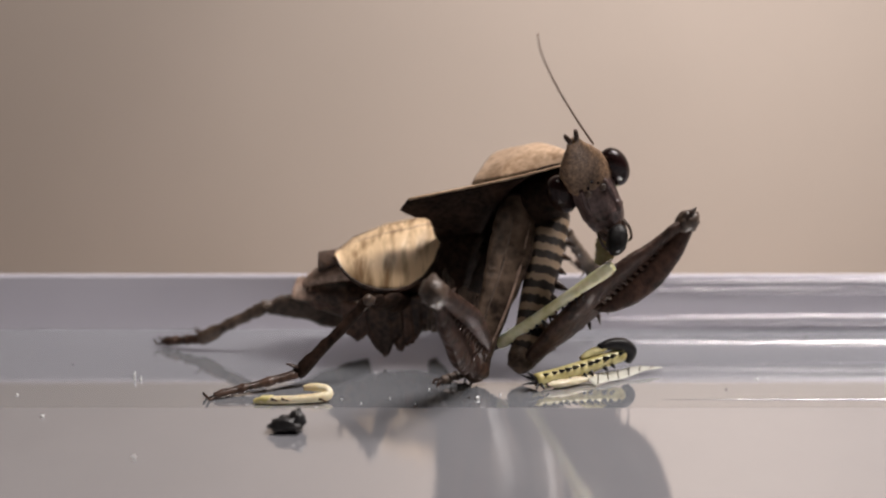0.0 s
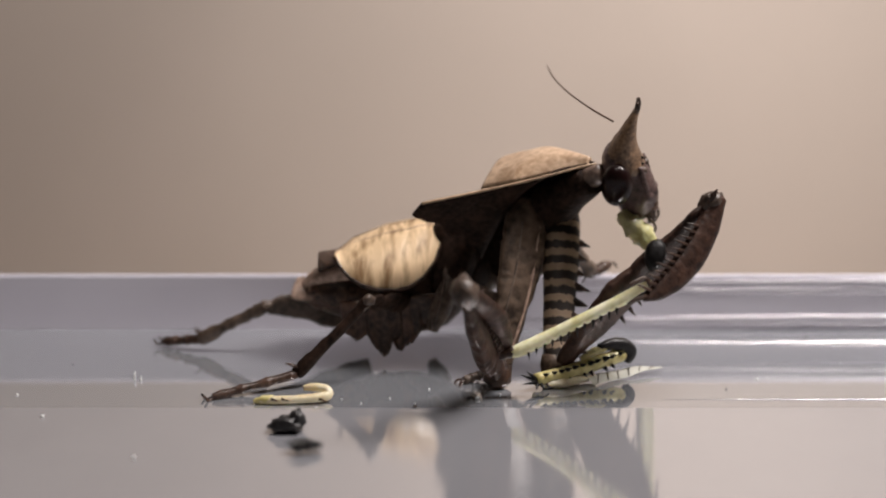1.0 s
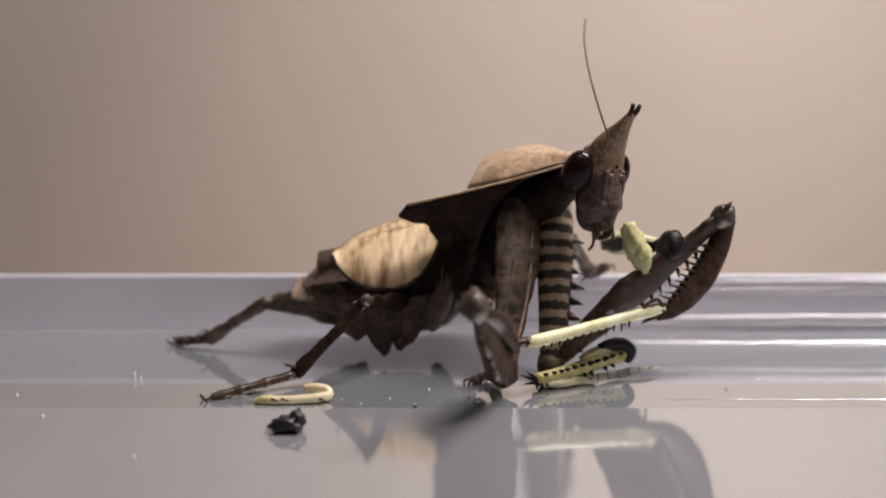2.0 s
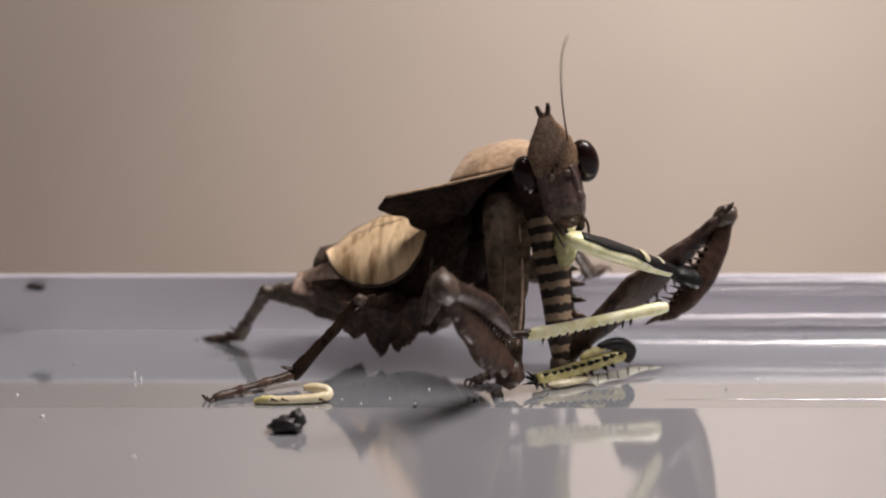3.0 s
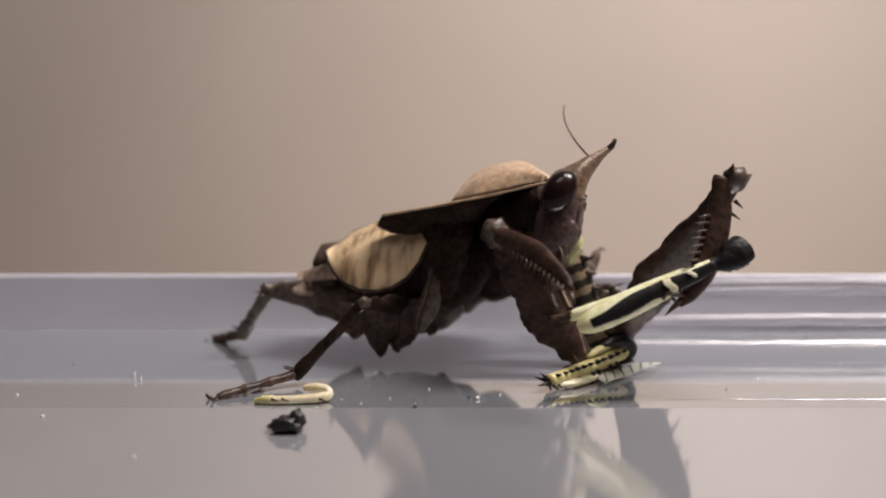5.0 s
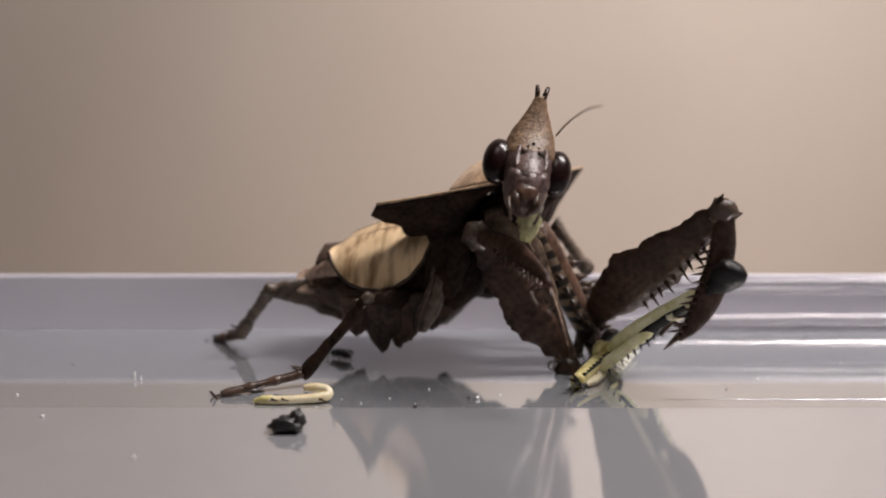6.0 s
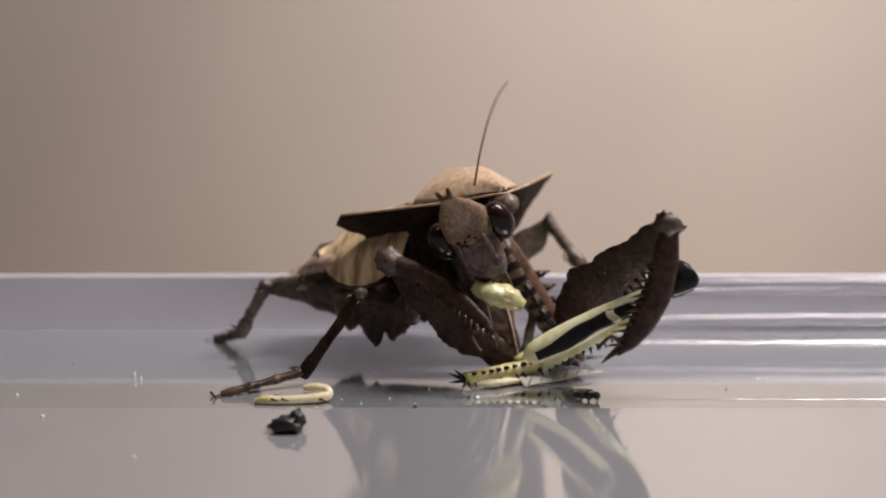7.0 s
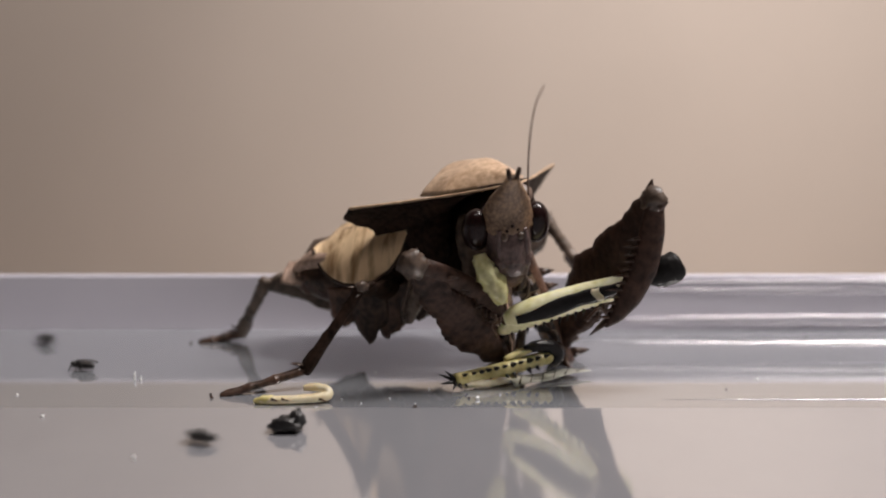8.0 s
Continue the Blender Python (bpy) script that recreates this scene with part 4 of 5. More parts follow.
    walk(moving["tibia_far"], [
        (0, at(33.26, -4.60, 21.02, -169.1, 41.4, -163.8)),
        (0.5, at(37.51, -7.39, 18.78, -172.0, 36.4, -166.6)),
        (1, at(35.31, -11.91, 25.34, -155.1, 43.0, -145.8)),
        (1.5, at(37.43, -8.49, 22.54, -157.5, 47.5, -150.7)),
        (3, at(39.25, -1.30, 21.23, -159.1, 51.7, -154.0)),
        (3.26667, at(37.73, -4.00, 23.87, -114.8, 54.4, -147.3)),
        (3.5, at(35.63, -8.61, 27.00, -69.4, 53.4, -139.2)),
        (4, at(34.61, -6.98, 30.06, -60.4, 54.7, -131.1)),
        (4.26667, at(35.06, -8.58, 29.59, -96.3, 56.4, -129.3)),
        (4.5, at(35.52, -10.15, 29.11, -134.1, 58.3, -129.5)),
        (6, at(35.25, -15.78, 24.12, -178.1, 72.7, -178.1)),
        (6.5, at(28.45, -18.61, 22.41, -178.7, 67.1, -178.6)),
        (7, at(27.69, -18.79, 22.80, -178.5, 69.9, -178.4)),
        (7.5, at(27.47, -14.16, 25.34, -178.6, 70.2, -178.5)),
        (8, at(26.61, -14.89, 25.44, -178.6, 70.3, -178.5)),
    ])
    walk(moving["near_hind_femur"], [
        (0, at(-4.66, 2.44, 7.17, 145.4, -17.1, -114.1)),
        (0.5, at(-4.66, 2.44, 7.17, 145.4, -17.1, -114.1)),
        (1, at(-4.66, 2.44, 7.17, 145.4, -17.1, -114.1)),
        (1.5, at(-4.81, 2.24, 7.32, 144.7, -16.8, -113.2)),
        (3, at(-4.70, 1.95, 7.15, 151.4, -17.2, -119.6)),
        (3.5, at(-4.64, 1.91, 6.88, 150.8, -17.7, -119.6)),
        (4, at(-4.69, 1.86, 6.94, 150.9, -16.9, -118.8)),
        (4.5, at(-4.86, 1.80, 6.89, 149.8, -16.7, -117.5)),
        (6, at(-4.73, 1.64, 7.89, 146.7, -16.2, -114.0)),
        (6.5, at(-5.41, 1.55, 8.13, 147.0, -16.2, -114.4)),
        (7, at(-5.86, 1.51, 9.02, 147.9, -14.3, -112.7)),
        (7.5, at(-6.02, 1.46, 9.30, 147.6, -14.7, -112.9)),
        (8, at(-6.63, 1.44, 9.27, 136.6, -17.4, -108.4)),
    ])
    walk(moving["near_hind_tibia"], [
        (0, at(-9.91, -9.29, 11.13, -168.8, 44.1, -164.2)),
        (0.5, at(-9.91, -9.29, 11.13, -168.4, 43.7, -163.5)),
        (1, at(-9.91, -9.29, 11.13, -168.0, 43.3, -162.9)),
        (1.5, at(-9.89, -9.59, 11.21, -167.9, 43.0, -162.6)),
        (3, at(-11.04, -9.22, 11.12, -170.3, 46.9, -166.8)),
        (3.5, at(-10.97, -9.23, 10.97, -171.5, 46.5, -168.2)),
        (4, at(-10.89, -9.41, 10.85, -172.7, 46.1, -169.7)),
        (4.5, at(-10.80, -9.63, 10.76, -174.0, 45.8, -171.3)),
        (6, at(-9.99, -10.15, 11.64, -173.1, 49.5, -170.7)),
        (6.5, at(-10.73, -10.21, 11.89, -175.4, 52.9, -173.9)),
        (7, at(-10.90, -10.51, 12.34, -174.3, 54.3, -172.7)),
        (7.5, at(-11.08, -10.52, 12.71, -172.6, 55.5, -170.9)),
        (8, at(-10.68, -10.73, 13.30, -167.6, 54.4, -164.8)),
    ])
    walk(moving["near_hind_tarsus"], [
        (0, at(-19.18, -11.91, 1.79, -176.4, 7.3, -153.6)),
        (0.5, at(-19.25, -12.05, 1.82, -176.3, 7.5, -153.7)),
        (1, at(-19.32, -12.18, 1.85, -176.2, 7.8, -153.7)),
        (1.5, at(-19.35, -12.55, 1.95, -176.1, 8.5, -155.0)),
        (3, at(-19.80, -11.27, 1.52, -176.0, 5.9, -145.9)),
        (3.5, at(-19.78, -11.07, 1.48, -176.0, 5.7, -144.9)),
        (4, at(-19.74, -11.02, 1.49, -175.8, 5.9, -144.8)),
        (4.5, at(-19.69, -10.99, 1.51, -175.7, 6.2, -144.8)),
        (6, at(-18.26, -11.50, 1.82, -176.6, 7.6, -155.7)),
        (6.5, at(-18.33, -11.02, 1.78, -176.5, 7.4, -154.5)),
        (7, at(-18.27, -11.45, 2.00, -176.1, 9.1, -156.6)),
        (7.5, at(-18.24, -11.66, 2.16, -175.7, 10.4, -157.6)),
        (8, at(-18.09, -12.75, 2.59, -176.2, 13.7, -164.4)),
    ])
    walk(moving["far_hind_femur"], [
        (0, at(-11.06, 8.31, 2.95, 176.9, -14.8, -167.0)),
        (0.5, at(-11.06, 8.31, 2.95, 176.9, -14.8, -167.0)),
        (1, at(-11.06, 8.31, 2.95, 176.9, -14.8, -167.0)),
        (1.5, at(-11.10, 8.26, 3.06, 176.5, -14.9, -164.8)),
        (3, at(-11.86, 8.03, 3.56, 172.8, -22.8, -160.2)),
        (3.5, at(-11.63, 8.06, 3.51, 175.0, -22.1, -166.1)),
        (4, at(-11.72, 8.03, 3.59, 174.2, -22.5, -164.3)),
        (4.5, at(-12.36, 7.77, 3.73, 170.2, -24.4, -154.6)),
        (6, at(-11.55, 7.80, 4.27, 170.9, -22.5, -154.4)),
        (6.5, at(-11.95, 7.88, 4.44, 170.9, -22.6, -154.4)),
        (7, at(-12.14, 7.83, 5.03, 171.3, -21.6, -154.2)),
        (7.5, at(-11.54, 8.09, 5.02, 175.3, -20.0, -165.7)),
        (8, at(-11.46, 8.15, 4.99, 177.1, -19.6, -172.2)),
    ])
    walk(moving["far_hind_tibia"], [
        (0, at(-25.86, 4.89, 6.97, 178.1, 27.1, 175.9)),
        (0.5, at(-25.86, 4.89, 6.97, 178.1, 27.1, 175.9)),
        (1, at(-25.86, 4.89, 6.97, 178.1, 27.1, 175.9)),
        (1.5, at(-25.76, 4.29, 7.11, 177.8, 27.1, 175.2)),
        (3, at(-25.49, 3.12, 9.66, 142.5, 46.7, 133.5)),
        (3.5, at(-25.76, 4.57, 9.42, 142.5, 47.4, 133.8)),
        (4, at(-25.70, 4.11, 9.60, 142.1, 47.5, 133.4)),
        (4.5, at(-25.28, 1.64, 10.23, 141.2, 47.2, 132.4)),
        (6, at(-24.64, 1.53, 10.28, 145.5, 45.9, 136.2)),
        (6.5, at(-25.03, 1.60, 10.47, 142.3, 47.4, 133.6)),
        (7, at(-25.30, 1.48, 10.81, 140.1, 49.2, 132.2)),
        (7.5, at(-25.85, 4.44, 10.40, 140.7, 51.2, 133.6)),
        (8, at(-26.13, 6.13, 10.26, 141.6, 52.7, 135.1)),
    ])
    walk(moving["far_hind_tarsus"], [
        (0, at(-35.93, 5.62, 1.81, 177.1, 8.5, 160.9)),
        (0.5, at(-35.93, 5.62, 1.81, 177.1, 8.5, 160.9)),
        (1, at(-35.93, 5.62, 1.81, 177.1, 8.5, 160.9)),
        (1.5, at(-35.81, 5.13, 1.94, 176.4, 9.0, 158.2)),
        (3, at(-30.84, 8.76, 1.40, 173.2, 13.5, 153.0)),
        (3.5, at(-31.07, 10.11, 1.08, 178.8, 10.6, 173.2)),
        (4, at(-30.96, 9.67, 1.24, 176.9, 12.6, 166.1)),
        (4.5, at(-30.47, 7.33, 1.91, 166.7, 16.2, 139.9)),
        (6, at(-30.33, 6.99, 2.13, 164.9, 17.5, 138.1)),
        (6.5, at(-30.33, 7.16, 2.13, 165.3, 17.8, 139.5)),
        (7, at(-30.27, 6.97, 2.22, 164.5, 18.2, 138.4)),
        (7.5, at(-30.75, 9.59, 1.57, 175.7, 16.9, 165.6)),
        (8, at(-31.00, 10.98, 1.24, -178.0, 13.1, -171.1)),
    ])
    walk(moving["far_mid_femur"], [
        (0, at(-3.39, 8.41, 5.91, 7.5, -29.4, -15.6)),
        (0.5, at(-3.38, 8.43, 5.92, 7.4, -29.1, -15.8)),
        (1, at(-3.38, 8.42, 5.93, 7.4, -28.7, -15.8)),
        (1.5, at(-3.27, 8.14, 6.11, 7.3, -28.3, -15.8)),
        (3, at(-3.33, 7.98, 5.89, 6.8, -26.0, -16.0)),
        (3.5, at(-3.47, 7.98, 5.58, 6.9, -26.6, -15.9)),
        (4, at(-3.43, 7.88, 5.63, 6.9, -26.7, -15.8)),
        (4.5, at(-3.36, 7.73, 5.61, 6.9, -27.0, -15.7)),
        (6, at(-4.49, 7.35, 5.64, -3.5, -29.1, 8.6)),
        (6.5, at(-5.09, 7.06, 5.70, -5.4, -30.9, 12.0)),
        (7, at(-5.58, 6.93, 6.65, -5.2, -28.2, 12.7)),
        (7.5, at(-5.88, 7.00, 7.06, -4.6, -27.2, 11.7)),
        (8, at(-6.15, 7.00, 7.18, -3.6, -27.2, 9.3)),
    ])
    walk(moving["far_mid_tibia"], [
        (0, at(17.55, 2.55, 18.15, 30.2, 46.8, 38.6)),
        (0.5, at(17.61, 2.51, 18.04, 32.3, 47.3, 40.7)),
        (1, at(17.67, 2.47, 17.93, 34.5, 47.8, 42.9)),
        (1.5, at(17.86, 2.16, 17.95, 38.5, 49.2, 46.5)),
        (3, at(18.23, 1.79, 16.81, 44.1, 40.2, 56.3)),
        (3.5, at(17.99, 1.87, 16.74, 41.8, 39.1, 54.7)),
        (4, at(18.02, 1.81, 16.82, 42.6, 39.2, 55.5)),
        (4.5, at(18.05, 1.72, 16.92, 43.5, 39.3, 56.3)),
        (6, at(17.05, 10.61, 17.79, 3.5, 53.4, 4.3)),
        (6.5, at(15.85, 11.53, 18.51, -16.8, 49.5, -21.6)),
        (7, at(15.87, 11.75, 18.44, -17.4, 50.4, -22.1)),
        (7.5, at(15.85, 11.51, 18.45, -18.0, 51.5, -22.4)),
        (8, at(15.76, 10.57, 18.57, -18.7, 52.6, -23.0)),
    ])
    walk(moving["far_mid_tarsus"], [
        (0, at(22.10, 6.18, 11.95, -175.2, -1.6, 107.8)),
        (0.166667, at(22.06, 6.21, 11.90, -121.3, -22.1, 95.8)),
        (0.333333, at(22.02, 6.24, 11.84, -59.9, -23.1, 70.2)),
        (0.5, at(21.98, 6.27, 11.79, -5.3, -3.5, 56.6)),
        (1, at(21.85, 6.36, 11.63, -5.2, -3.6, 55.3)),
        (1.5, at(21.69, 6.19, 11.52, -4.8, -3.4, 54.6)),
        (3, at(21.84, 7.20, 11.31, 2.7, 1.5, 61.3)),
        (3.5, at(21.80, 7.26, 11.37, 4.1, 2.2, 61.7)),
        (4, at(21.75, 7.24, 11.45, 5.7, 3.0, 62.3)),
        (4.5, at(21.70, 7.19, 11.53, 7.5, 3.9, 62.9)),
        (5, at(21.84, 8.46, 11.34, -43.0, -19.1, 70.3)),
        (5.5, at(21.97, 9.73, 11.15, -102.3, -26.4, 95.3)),
        (6, at(22.10, 10.99, 10.96, -158.0, -10.6, 114.6)),
        (6.5, at(20.99, 9.49, 12.04, 176.0, 0.8, 100.7)),
        (7, at(20.89, 9.71, 11.88, -176.6, -0.7, 101.2)),
        (7.5, at(20.74, 9.49, 11.79, -172.1, -1.5, 100.5)),
        (8, at(20.51, 8.55, 11.81, -172.2, -1.1, 98.2)),
    ])
    walk(moving["near_mid_femur"], [
        (0, at(0.97, 3.85, 9.60, -0.0, -2.5, -65.5)),
        (0.5, at(2.10, 3.85, 9.60, -0.0, -2.5, -65.5)),
        (1, at(3.92, 3.85, 9.60, -0.0, -2.5, -65.5)),
        (1.5, at(4.92, 3.85, 9.60, -0.0, -2.5, -65.5)),
        (3, at(5.24, 3.85, 9.60, -0.0, -2.5, -65.5)),
        (3.5, at(11.62, 7.08, 9.41, -0.0, -3.6, -53.3)),
        (4, at(14.20, 6.23, 9.48, -0.0, -3.2, -58.0)),
        (4.5, at(17.47, 7.08, 9.41, -0.0, -3.6, -53.3)),
        (6, at(12.67, 7.88, 9.12, -0.0, -5.4, -27.9)),
        (6.5, at(6.89, 7.72, 9.33, -0.0, -4.1, -47.1)),
        (7, at(6.89, 7.72, 9.33, -0.0, -4.1, -47.1)),
        (7.5, at(6.02, 8.05, 9.23, -0.0, -4.7, -38.8)),
        (8, at(5.02, 8.05, 9.23, -0.0, -4.7, -38.8)),
    ])
    walk(moving["near_mid_tibia"], [
        (0, at(5.00, -4.99, 10.03, 0.0, 63.1, -118.8)),
        (0.5, at(6.13, -4.99, 10.03, 0.0, 63.1, -118.8)),
        (1, at(7.95, -4.99, 10.03, 0.0, 63.1, -118.8)),
        (1.5, at(8.95, -4.99, 10.03, 0.0, 63.1, -118.8)),
        (3, at(9.27, -4.99, 10.03, 0.0, 63.1, -118.8)),
        (3.5, at(17.43, -0.70, 10.03, 0.0, 63.1, -118.8)),
        (4, at(19.35, -2.00, 10.03, 0.0, 63.1, -118.8)),
        (4.5, at(23.28, -0.70, 10.03, 0.0, 63.1, -118.8)),
        (6, at(21.23, 3.35, 10.03, 0.0, 63.1, -118.8)),
        (6.5, at(13.49, 0.62, 10.03, 0.0, 63.1, -118.8)),
        (7, at(13.49, 0.62, 10.03, 0.0, 63.1, -118.8)),
        (7.5, at(13.57, 1.97, 10.03, 0.0, 63.1, -118.8)),
        (8, at(12.57, 1.97, 10.03, 0.0, 63.1, -118.8)),
    ])
    walk(moving["near_mid_tarsus"], [
        (0, at(2.79, -9.00, 1.00, 0.0, 9.2, -151.9)),
        (0.5, at(3.92, -9.00, 1.00, 0.0, 9.2, -151.9)),
        (1, at(5.74, -9.00, 1.00, 0.0, 9.2, -151.9)),
        (1.5, at(6.74, -9.00, 1.00, 0.0, 9.2, -151.9)),
        (3, at(7.06, -9.00, 1.00, 0.0, 9.2, -151.9)),
        (3.5, at(15.22, -4.71, 1.00, 0.0, 9.2, -151.9)),
        (4, at(17.14, -6.01, 1.00, 0.0, 9.2, -151.9)),
        (4.5, at(21.07, -4.71, 1.00, 0.0, 9.2, -151.9)),
        (6, at(19.02, -0.66, 1.00, 0.0, 9.2, -151.9)),
        (6.5, at(11.28, -3.39, 1.00, 0.0, 9.2, -151.9)),
        (7, at(11.28, -3.39, 1.00, 0.0, 9.2, -151.9)),
        (7.5, at(11.36, -2.04, 1.00, 0.0, 9.2, -151.9)),
        (8, at(10.36, -2.04, 1.00, 0.0, 9.2, -151.9)),
    ])
    walk(moving["prey_femur"], [
        (0, at(22.72, -10.37, 19.48, -171.7, 9.8, 80.6)),
        (0.5, at(26.21, -12.43, 20.22, -171.8, 9.6, 79.0)),
        (1, at(27.02, -14.22, 18.19, -172.4, 10.5, 78.6)),
        (1.2, at(28.31, -12.46, 16.52, -172.7, 11.1, 78.2)),
        (1.5, at(30.14, -10.40, 14.44, -173.2, 11.7, 77.6)),
        (2, at(30.00, -8.26, 18.40, -168.7, 8.7, 104.7)),
        (2.5, at(31.73, -6.16, 15.83, -129.0, -2.9, 162.5)),
        (3, at(33.46, -4.05, 13.26, -116.6, -19.6, -149.1)),
        (3.5, at(35.89, -10.86, 15.82, -107.1, -9.3, -160.5)),
        (4, at(35.42, -9.06, 19.78, -168.6, -2.0, -158.1)),
        (4.5, at(36.85, -11.61, 19.33, -137.3, 0.7, -160.5)),
        (6, at(35.21, -17.68, 16.13, 142.8, 37.2, 133.2)),
        (6.5, at(29.97, -16.02, 15.41, -170.7, 29.2, -182.5)),
        (7, at(29.58, -16.17, 15.44, -171.4, 29.2, -184.3)),
        (7.5, at(29.60, -11.99, 15.68, -176.1, 18.4, -186.1)),
        (8, at(28.74, -12.60, 15.95, -175.4, 18.3, -182.9)),
    ])
    walk(moving["prey_tibia"], [
        (0, at(21.51, -12.15, 16.01, 164.8, 37.6, 156.0)),
        (0.5, at(24.34, -14.19, 16.86, 170.5, 33.9, 163.2)),
        (1, at(26.18, -14.90, 14.22, -178.3, 25.5, -176.0)),
        (1.5, at(28.30, -11.07, 10.17, -175.2, 13.2, -159.7)),
        (3, at(29.35, -8.51, 9.94, -178.1, 6.6, -163.7)),
        (3.5, at(31.84, -10.05, 13.80, -178.8, 9.6, -172.6)),
        (4, at(32.02, -8.25, 17.90, -176.6, 14.1, -166.3)),
        (4.5, at(34.75, -10.80, 17.02, -178.8, 14.1, -175.0)),
        (6, at(34.04, -12.94, 13.59, 164.7, 41.4, 157.5)),
        (6.5, at(25.67, -15.18, 10.45, 164.4, 31.6, 151.9)),
        (7, at(25.29, -15.34, 10.49, 164.1, 31.5, 151.4)),
        (7.5, at(25.80, -11.16, 13.31, 175.9, 20.3, 168.5)),
        (8, at(24.97, -11.76, 13.34, 175.1, 20.4, 166.2)),
    ])
    walk(moving["remains"], [
        (0, at(12.17, -13.09, 0.00, 0.0, -0.0, 26.7)),
        (0.5, at(12.17, -13.09, 0.00, 0.0, -0.0, 26.7)),
        (1, at(12.17, -13.09, 0.00, 0.0, -0.0, 26.8)),
        (1.5, at(12.17, -13.09, 0.00, 0.0, -0.0, 26.9)),
        (3, at(12.17, -13.09, 0.00, 0.0, -0.0, 27.1)),
        (3.5, at(12.17, -13.09, 0.00, 0.0, -0.0, 27.2)),
        (4, at(12.17, -13.09, 0.00, 0.0, -0.0, 27.3)),
        (4.5, at(12.28, -13.57, 0.00, 0.0, -0.0, 27.0)),
        (6, at(17.45, -13.57, 0.00, 0.0, -0.0, 59.5)),
        (6.5, at(3.59, -12.13, 0.00, 0.0, -0.0, 17.1)),
        (7, at(2.83, -12.61, 0.00, 0.0, -0.0, 19.1)),
        (7.5, at(1.19, -13.09, 0.00, 0.0, -0.0, 17.8)),
        (8, at(1.56, -13.09, -0.00, 0.0, -0.0, 22.0)),
    ])
    walk(moving["scrap"], [
        (0, at(22.97, -2.18, 18.05, 0.0, 20.0, 0.0)),
        (0.5, at(27.37, -2.50, 18.11, 0.0, -10.0, 0.0)),
        (1, at(26.50, -4.00, 19.70, 0.0, -40.0, 0.0)),
        (1.5, at(28.49, -10.50, 18.38, 0.0, -32.0, 0.0)),
        (3, at(16.58, -4.77, 18.50, 0.0, -0.0, 0.0)),
        (3.5, at(17.53, -3.44, 17.09, 0.0, -0.0, 0.0)),
        (4, at(15.23, -6.85, 17.33, 0.0, -0.0, 0.0)),
        (4.5, at(19.85, -6.44, 16.87, 0.0, -0.0, 0.0)),
        (5.8, at(11.17, -9.00, 24.88, 0.0, 0.0, 0.0)),
        (6, at(11.23, -9.50, 22.86, 0.0, 5.0, 0.0)),
        (6.25, at(3.38, -10.00, 25.01, 0.0, 8.0, 0.0)),
        (6.5, at(3.67, -21.20, 21.03, 0.0, 10.0, 0.0)),
        (7, at(7.06, -12.00, 12.52, 0.0, -66.0, 0.0)),
        (7.5, at(6.62, -13.24, 14.07, 0.0, -30.0, 0.0)),
        (8, at(6.09, -13.48, 15.09, 0.0, -25.0, 0.0)),
    ])
    walk(moving["fly_0"], [
        (0, at(-79.69, -0.04, 0.00, 0.0, -0.0, 0.0)),
        (0.5, at(-75.99, 5.88, 0.00, 0.0, -0.0, 16.4)),
        (0.6, at(-63.26, 12.27, 0.00, 0.0, -0.0, 24.8)),
        (0.8, at(-30.34, -18.17, 0.00, 0.0, -0.0, 20.9)),
        (1, at(-15.34, -32.53, -1.09, 0.0, -0.0, 6.8)),
        (1.2, at(6.36, -50.61, -1.60, 0.0, -0.0, -10.7)),
        (1.3, at(8.32, -59.68, -1.67, 0.0, -0.0, -22.9)),
        (2.2, at(-54.36, -59.68, -1.67, 0.0, -0.0, -23.8)),
        (3, at(-65.98, -19.93, 0.00, 0.0, -0.0, -13.0)),
        (3.3, at(-64.02, -24.05, -0.38, 0.0, -0.0, 4.2)),
        (3.4, at(-34.59, -25.16, -0.49, 0.0, -0.0, 19.3)),
        (3.46, at(6.01, -21.36, -0.10, 0.0, -0.0, 25.0)),
        (3.54, at(9.17, -21.36, -0.10, 0.0, -0.0, 18.3)),
        (3.7, at(59.10, -38.40, -1.39, 0.0, -0.0, 2.6)),
        (8, at(59.10, -38.40, -1.39, 0.0, -0.0, -14.3)),
    ])
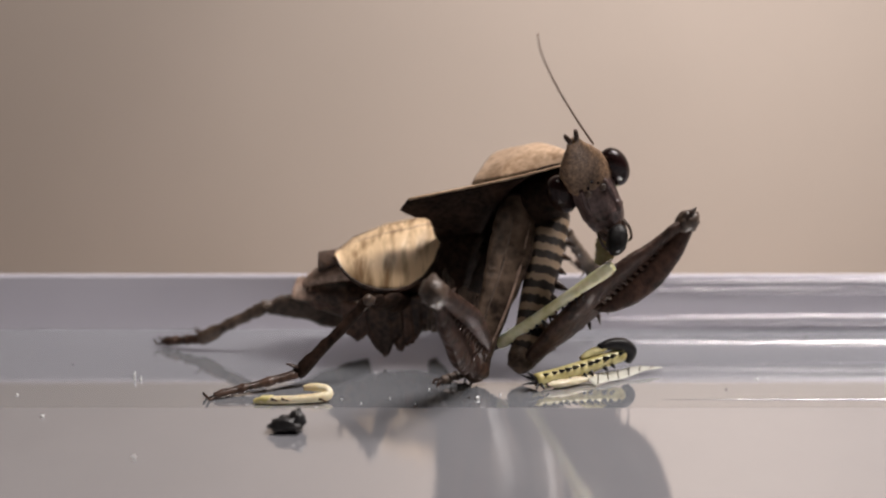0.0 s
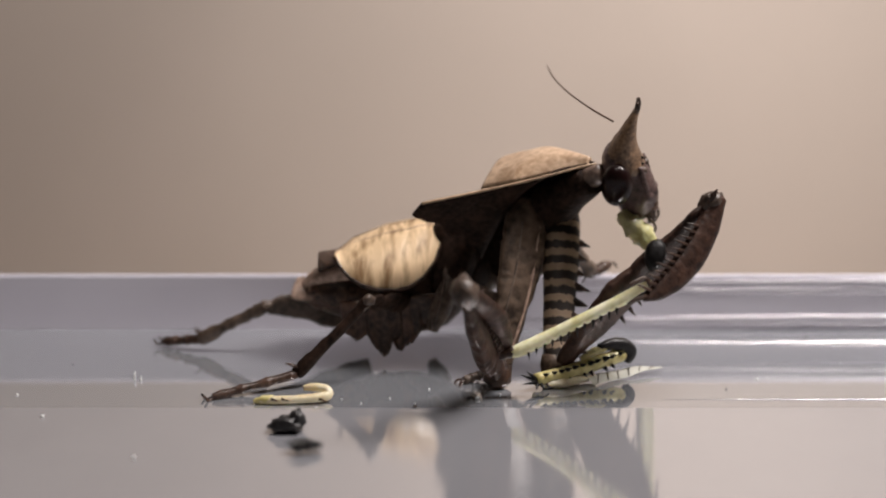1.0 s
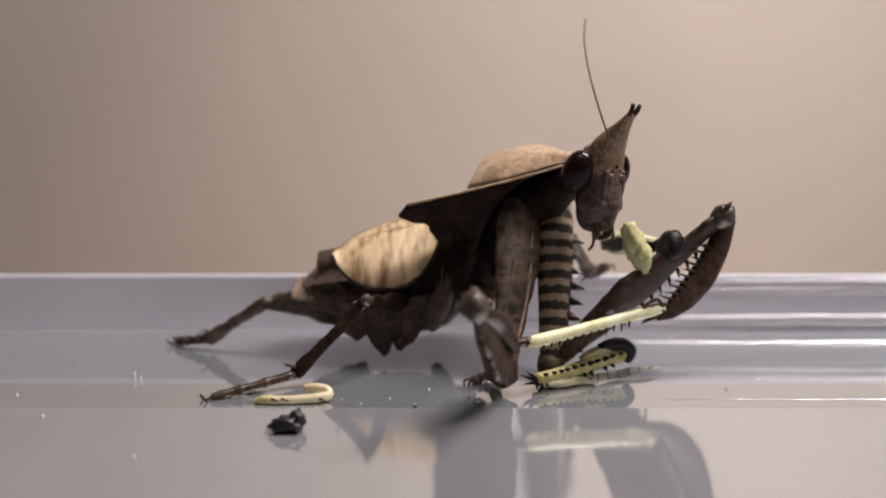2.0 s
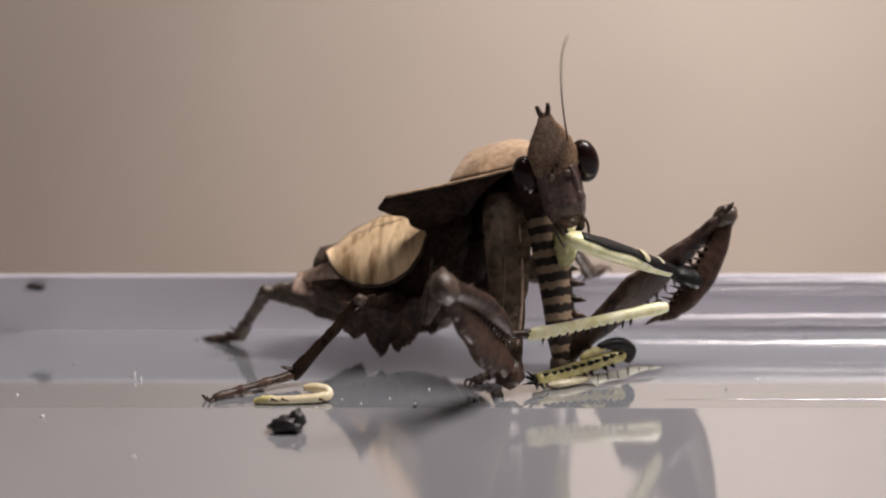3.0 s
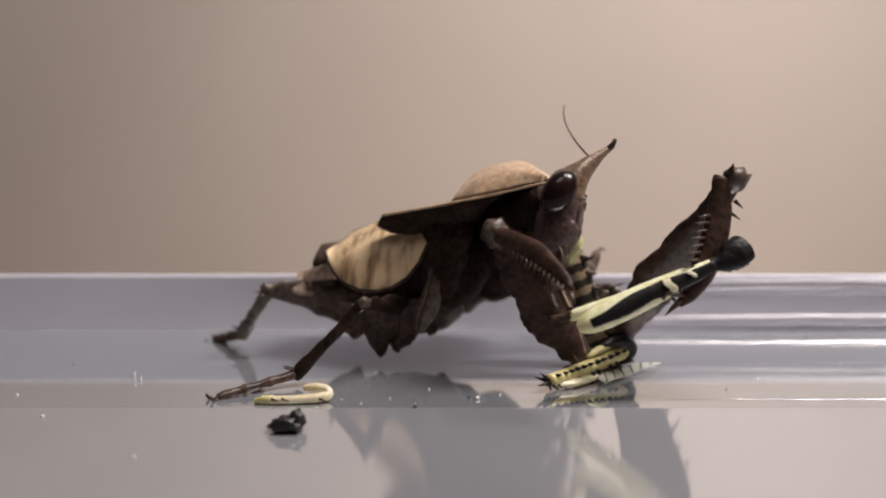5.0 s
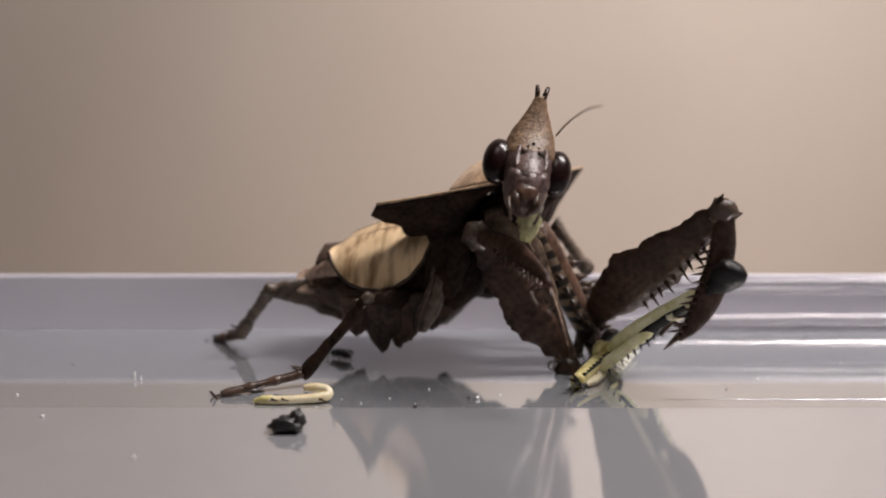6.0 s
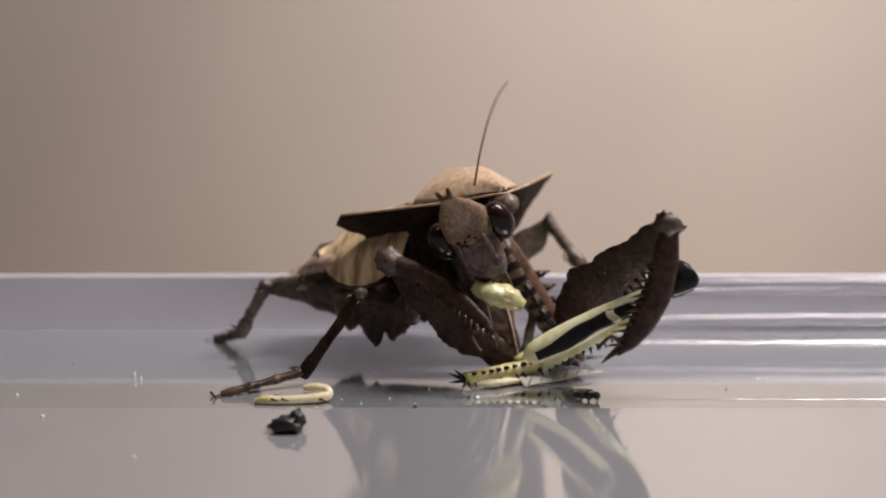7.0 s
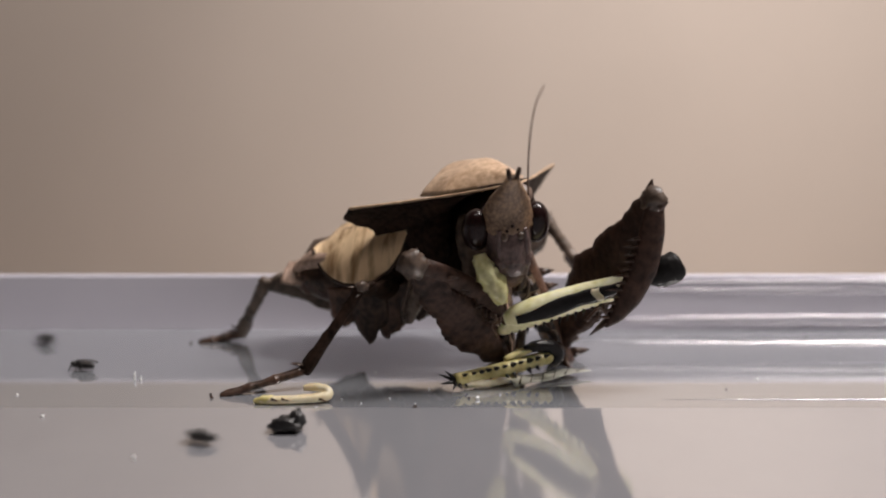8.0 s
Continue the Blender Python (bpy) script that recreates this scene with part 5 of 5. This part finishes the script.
    walk(moving["fly_1"], [
        (0, at(-71.81, -15.45, 0.00, 0.0, -0.0, 171.0)),
        (2.8, at(-88.60, 26.68, 0.00, 0.0, -0.0, 174.7)),
        (2.95, at(-75.42, 39.22, 0.00, 0.0, -0.0, 166.3)),
        (3, at(-64.11, 16.20, 6.54, 0.0, -0.0, 149.8)),
        (3.1, at(-70.27, 34.85, 0.00, 0.0, -0.0, 133.4)),
        (3.3, at(-75.64, -0.04, 0.00, 0.0, -0.0, 125.2)),
        (4.3, at(-68.16, -15.45, 0.00, 0.0, -0.0, 129.2)),
        (4.4, at(-55.56, -19.49, 0.00, 0.0, -0.0, 143.4)),
        (4.5, at(-54.37, -20.36, 0.00, 0.0, -0.0, 160.9)),
        (4.7, at(-65.15, -21.67, -0.13, 0.0, -0.0, 173.0)),
        (5.7, at(-28.02, -15.45, 0.00, 0.0, -0.0, 173.8)),
        (5.95, at(-14.85, 1.11, 0.00, 0.0, -0.0, 162.8)),
        (6, at(-14.85, 1.11, 0.00, 0.0, -0.0, 145.6)),
        (6.2, at(-6.02, -5.54, 0.00, 0.0, -0.0, 130.5)),
        (6.4, at(-14.95, -7.63, 0.00, 0.0, -0.0, 125.0)),
        (6.5, at(-66.51, -18.84, 0.00, 0.0, -0.0, 131.8)),
        (6.57, at(-44.50, -22.96, -0.27, 0.0, -0.0, 147.6)),
        (6.63, at(-43.81, -22.96, -0.27, 0.0, -0.0, 164.5)),
        (6.8, at(-68.16, -15.45, 0.00, 0.0, -0.0, 174.3)),
        (7.1, at(-75.64, -0.04, 0.00, 0.0, -0.0, 172.1)),
        (7.2, at(-41.00, 2.87, 0.00, 0.0, -0.0, 159.1)),
        (7.4, at(-55.10, -4.20, 0.00, 0.0, -0.0, 141.5)),
        (7.5, at(-69.06, -5.54, 0.00, 0.0, -0.0, 128.2)),
        (7.6, at(-35.16, -6.85, -0.00, 0.0, -0.0, 125.5)),
        (7.8, at(-38.02, -8.65, 0.00, 0.0, -0.0, 135.0)),
        (7.95, at(-50.37, -4.20, 0.00, 0.0, -0.0, 151.8)),
        (8, at(-50.37, -4.20, 0.00, 0.0, -0.0, 167.7)),
    ])
    walk(moving["fly_2"], [
        (0, at(91.64, 26.68, 0.00, 0.0, -0.0, 22.7)),
        (3.6, at(91.64, 26.68, 0.00, 0.0, -0.0, 10.3)),
        (3.9, at(1.42, 15.60, 1.21, 0.0, -0.0, -7.2)),
        (4, at(1.42, 15.60, 1.21, 0.0, -0.0, -21.2)),
        (4.2, at(9.23, -2.84, 0.00, 0.0, -0.0, -24.7)),
        (4.4, at(29.34, -16.82, 0.00, 0.0, -0.0, -16.1)),
        (4.5, at(29.22, -16.37, 0.00, 0.0, -0.0, 0.4)),
        (4.6, at(31.61, -22.50, -0.22, 0.0, -0.0, 16.8)),
        (4.7, at(34.21, -18.18, 0.00, 0.0, 0.0, 20.0)),
        (4.85, at(70.49, -15.45, 0.00, 0.0, -0.0, 24.8)),
        (6.6, at(76.82, -2.84, 0.00, 0.0, -0.0, 20.7)),
        (6.8, at(29.25, -8.14, 0.00, 0.0, -0.0, 6.3)),
        (7, at(18.38, -17.73, 0.00, 0.0, -0.0, -11.1)),
        (7.3, at(38.29, -13.09, 0.00, 0.0, -0.0, -23.1)),
        (7.45, at(76.82, -2.84, 0.00, 0.0, -0.0, -23.7)),
        (7.6, at(31.05, -6.85, 0.00, 0.0, -0.0, -12.7)),
        (7.68, at(76.80, -2.80, 0.00, 0.0, 0.0, -5.0)),
        (8, at(85.00, 4.00, 0.00, 0.0, 0.0, 10.0)),
    ])
    walk(moving["fly_3"], [
        (0, at(-63.17, -32.53, -1.09, 0.0, -0.0, 3.5)),
        (7.7, at(-63.17, -32.53, -1.09, 0.0, -0.0, -13.6)),
        (7.9, at(-38.59, -31.02, -0.98, 0.0, -0.0, -24.0)),
        (8, at(-27.72, -30.25, -0.93, 0.0, -0.0, -22.6)),
    ])
    walk(moving["fly_4"], [
        (0, at(-85.98, 12.27, 0.00, 0.0, -0.0, 131.1)),
        (7.7, at(-85.98, 12.27, 0.00, 0.0, -0.0, 125.0)),
        (8, at(-60.56, 9.65, 0.00, 0.0, -0.0, 131.2)),
    ])
    walk(moving["fly_5"], [
        (0, at(89.93, 17.05, 14.06, 0.0, -0.0, 56.0)),
        (3.8, at(89.93, 17.05, 14.06, 0.0, -0.0, 66.6)),
        (4, at(57.63, 17.05, 14.06, 0.0, -0.0, 83.7)),
        (4.2, at(89.66, 17.05, 16.93, 0.0, -0.0, 99.1)),
        (4.45, at(78.00, -4.00, 0.00, 0.0, 0.0, 60.0)),
        (4.6, at(31.82, -7.64, -0.00, 0.0, 0.0, 20.0)),
        (4.7, at(35.83, -0.61, 0.00, 0.0, 0.0, -10.0)),
        (4.9, at(78.00, 6.00, 0.00, 0.0, 0.0, 20.0)),
        (8, at(82.00, 8.00, 0.00, 0.0, 0.0, 40.0)),
    ])


motions()
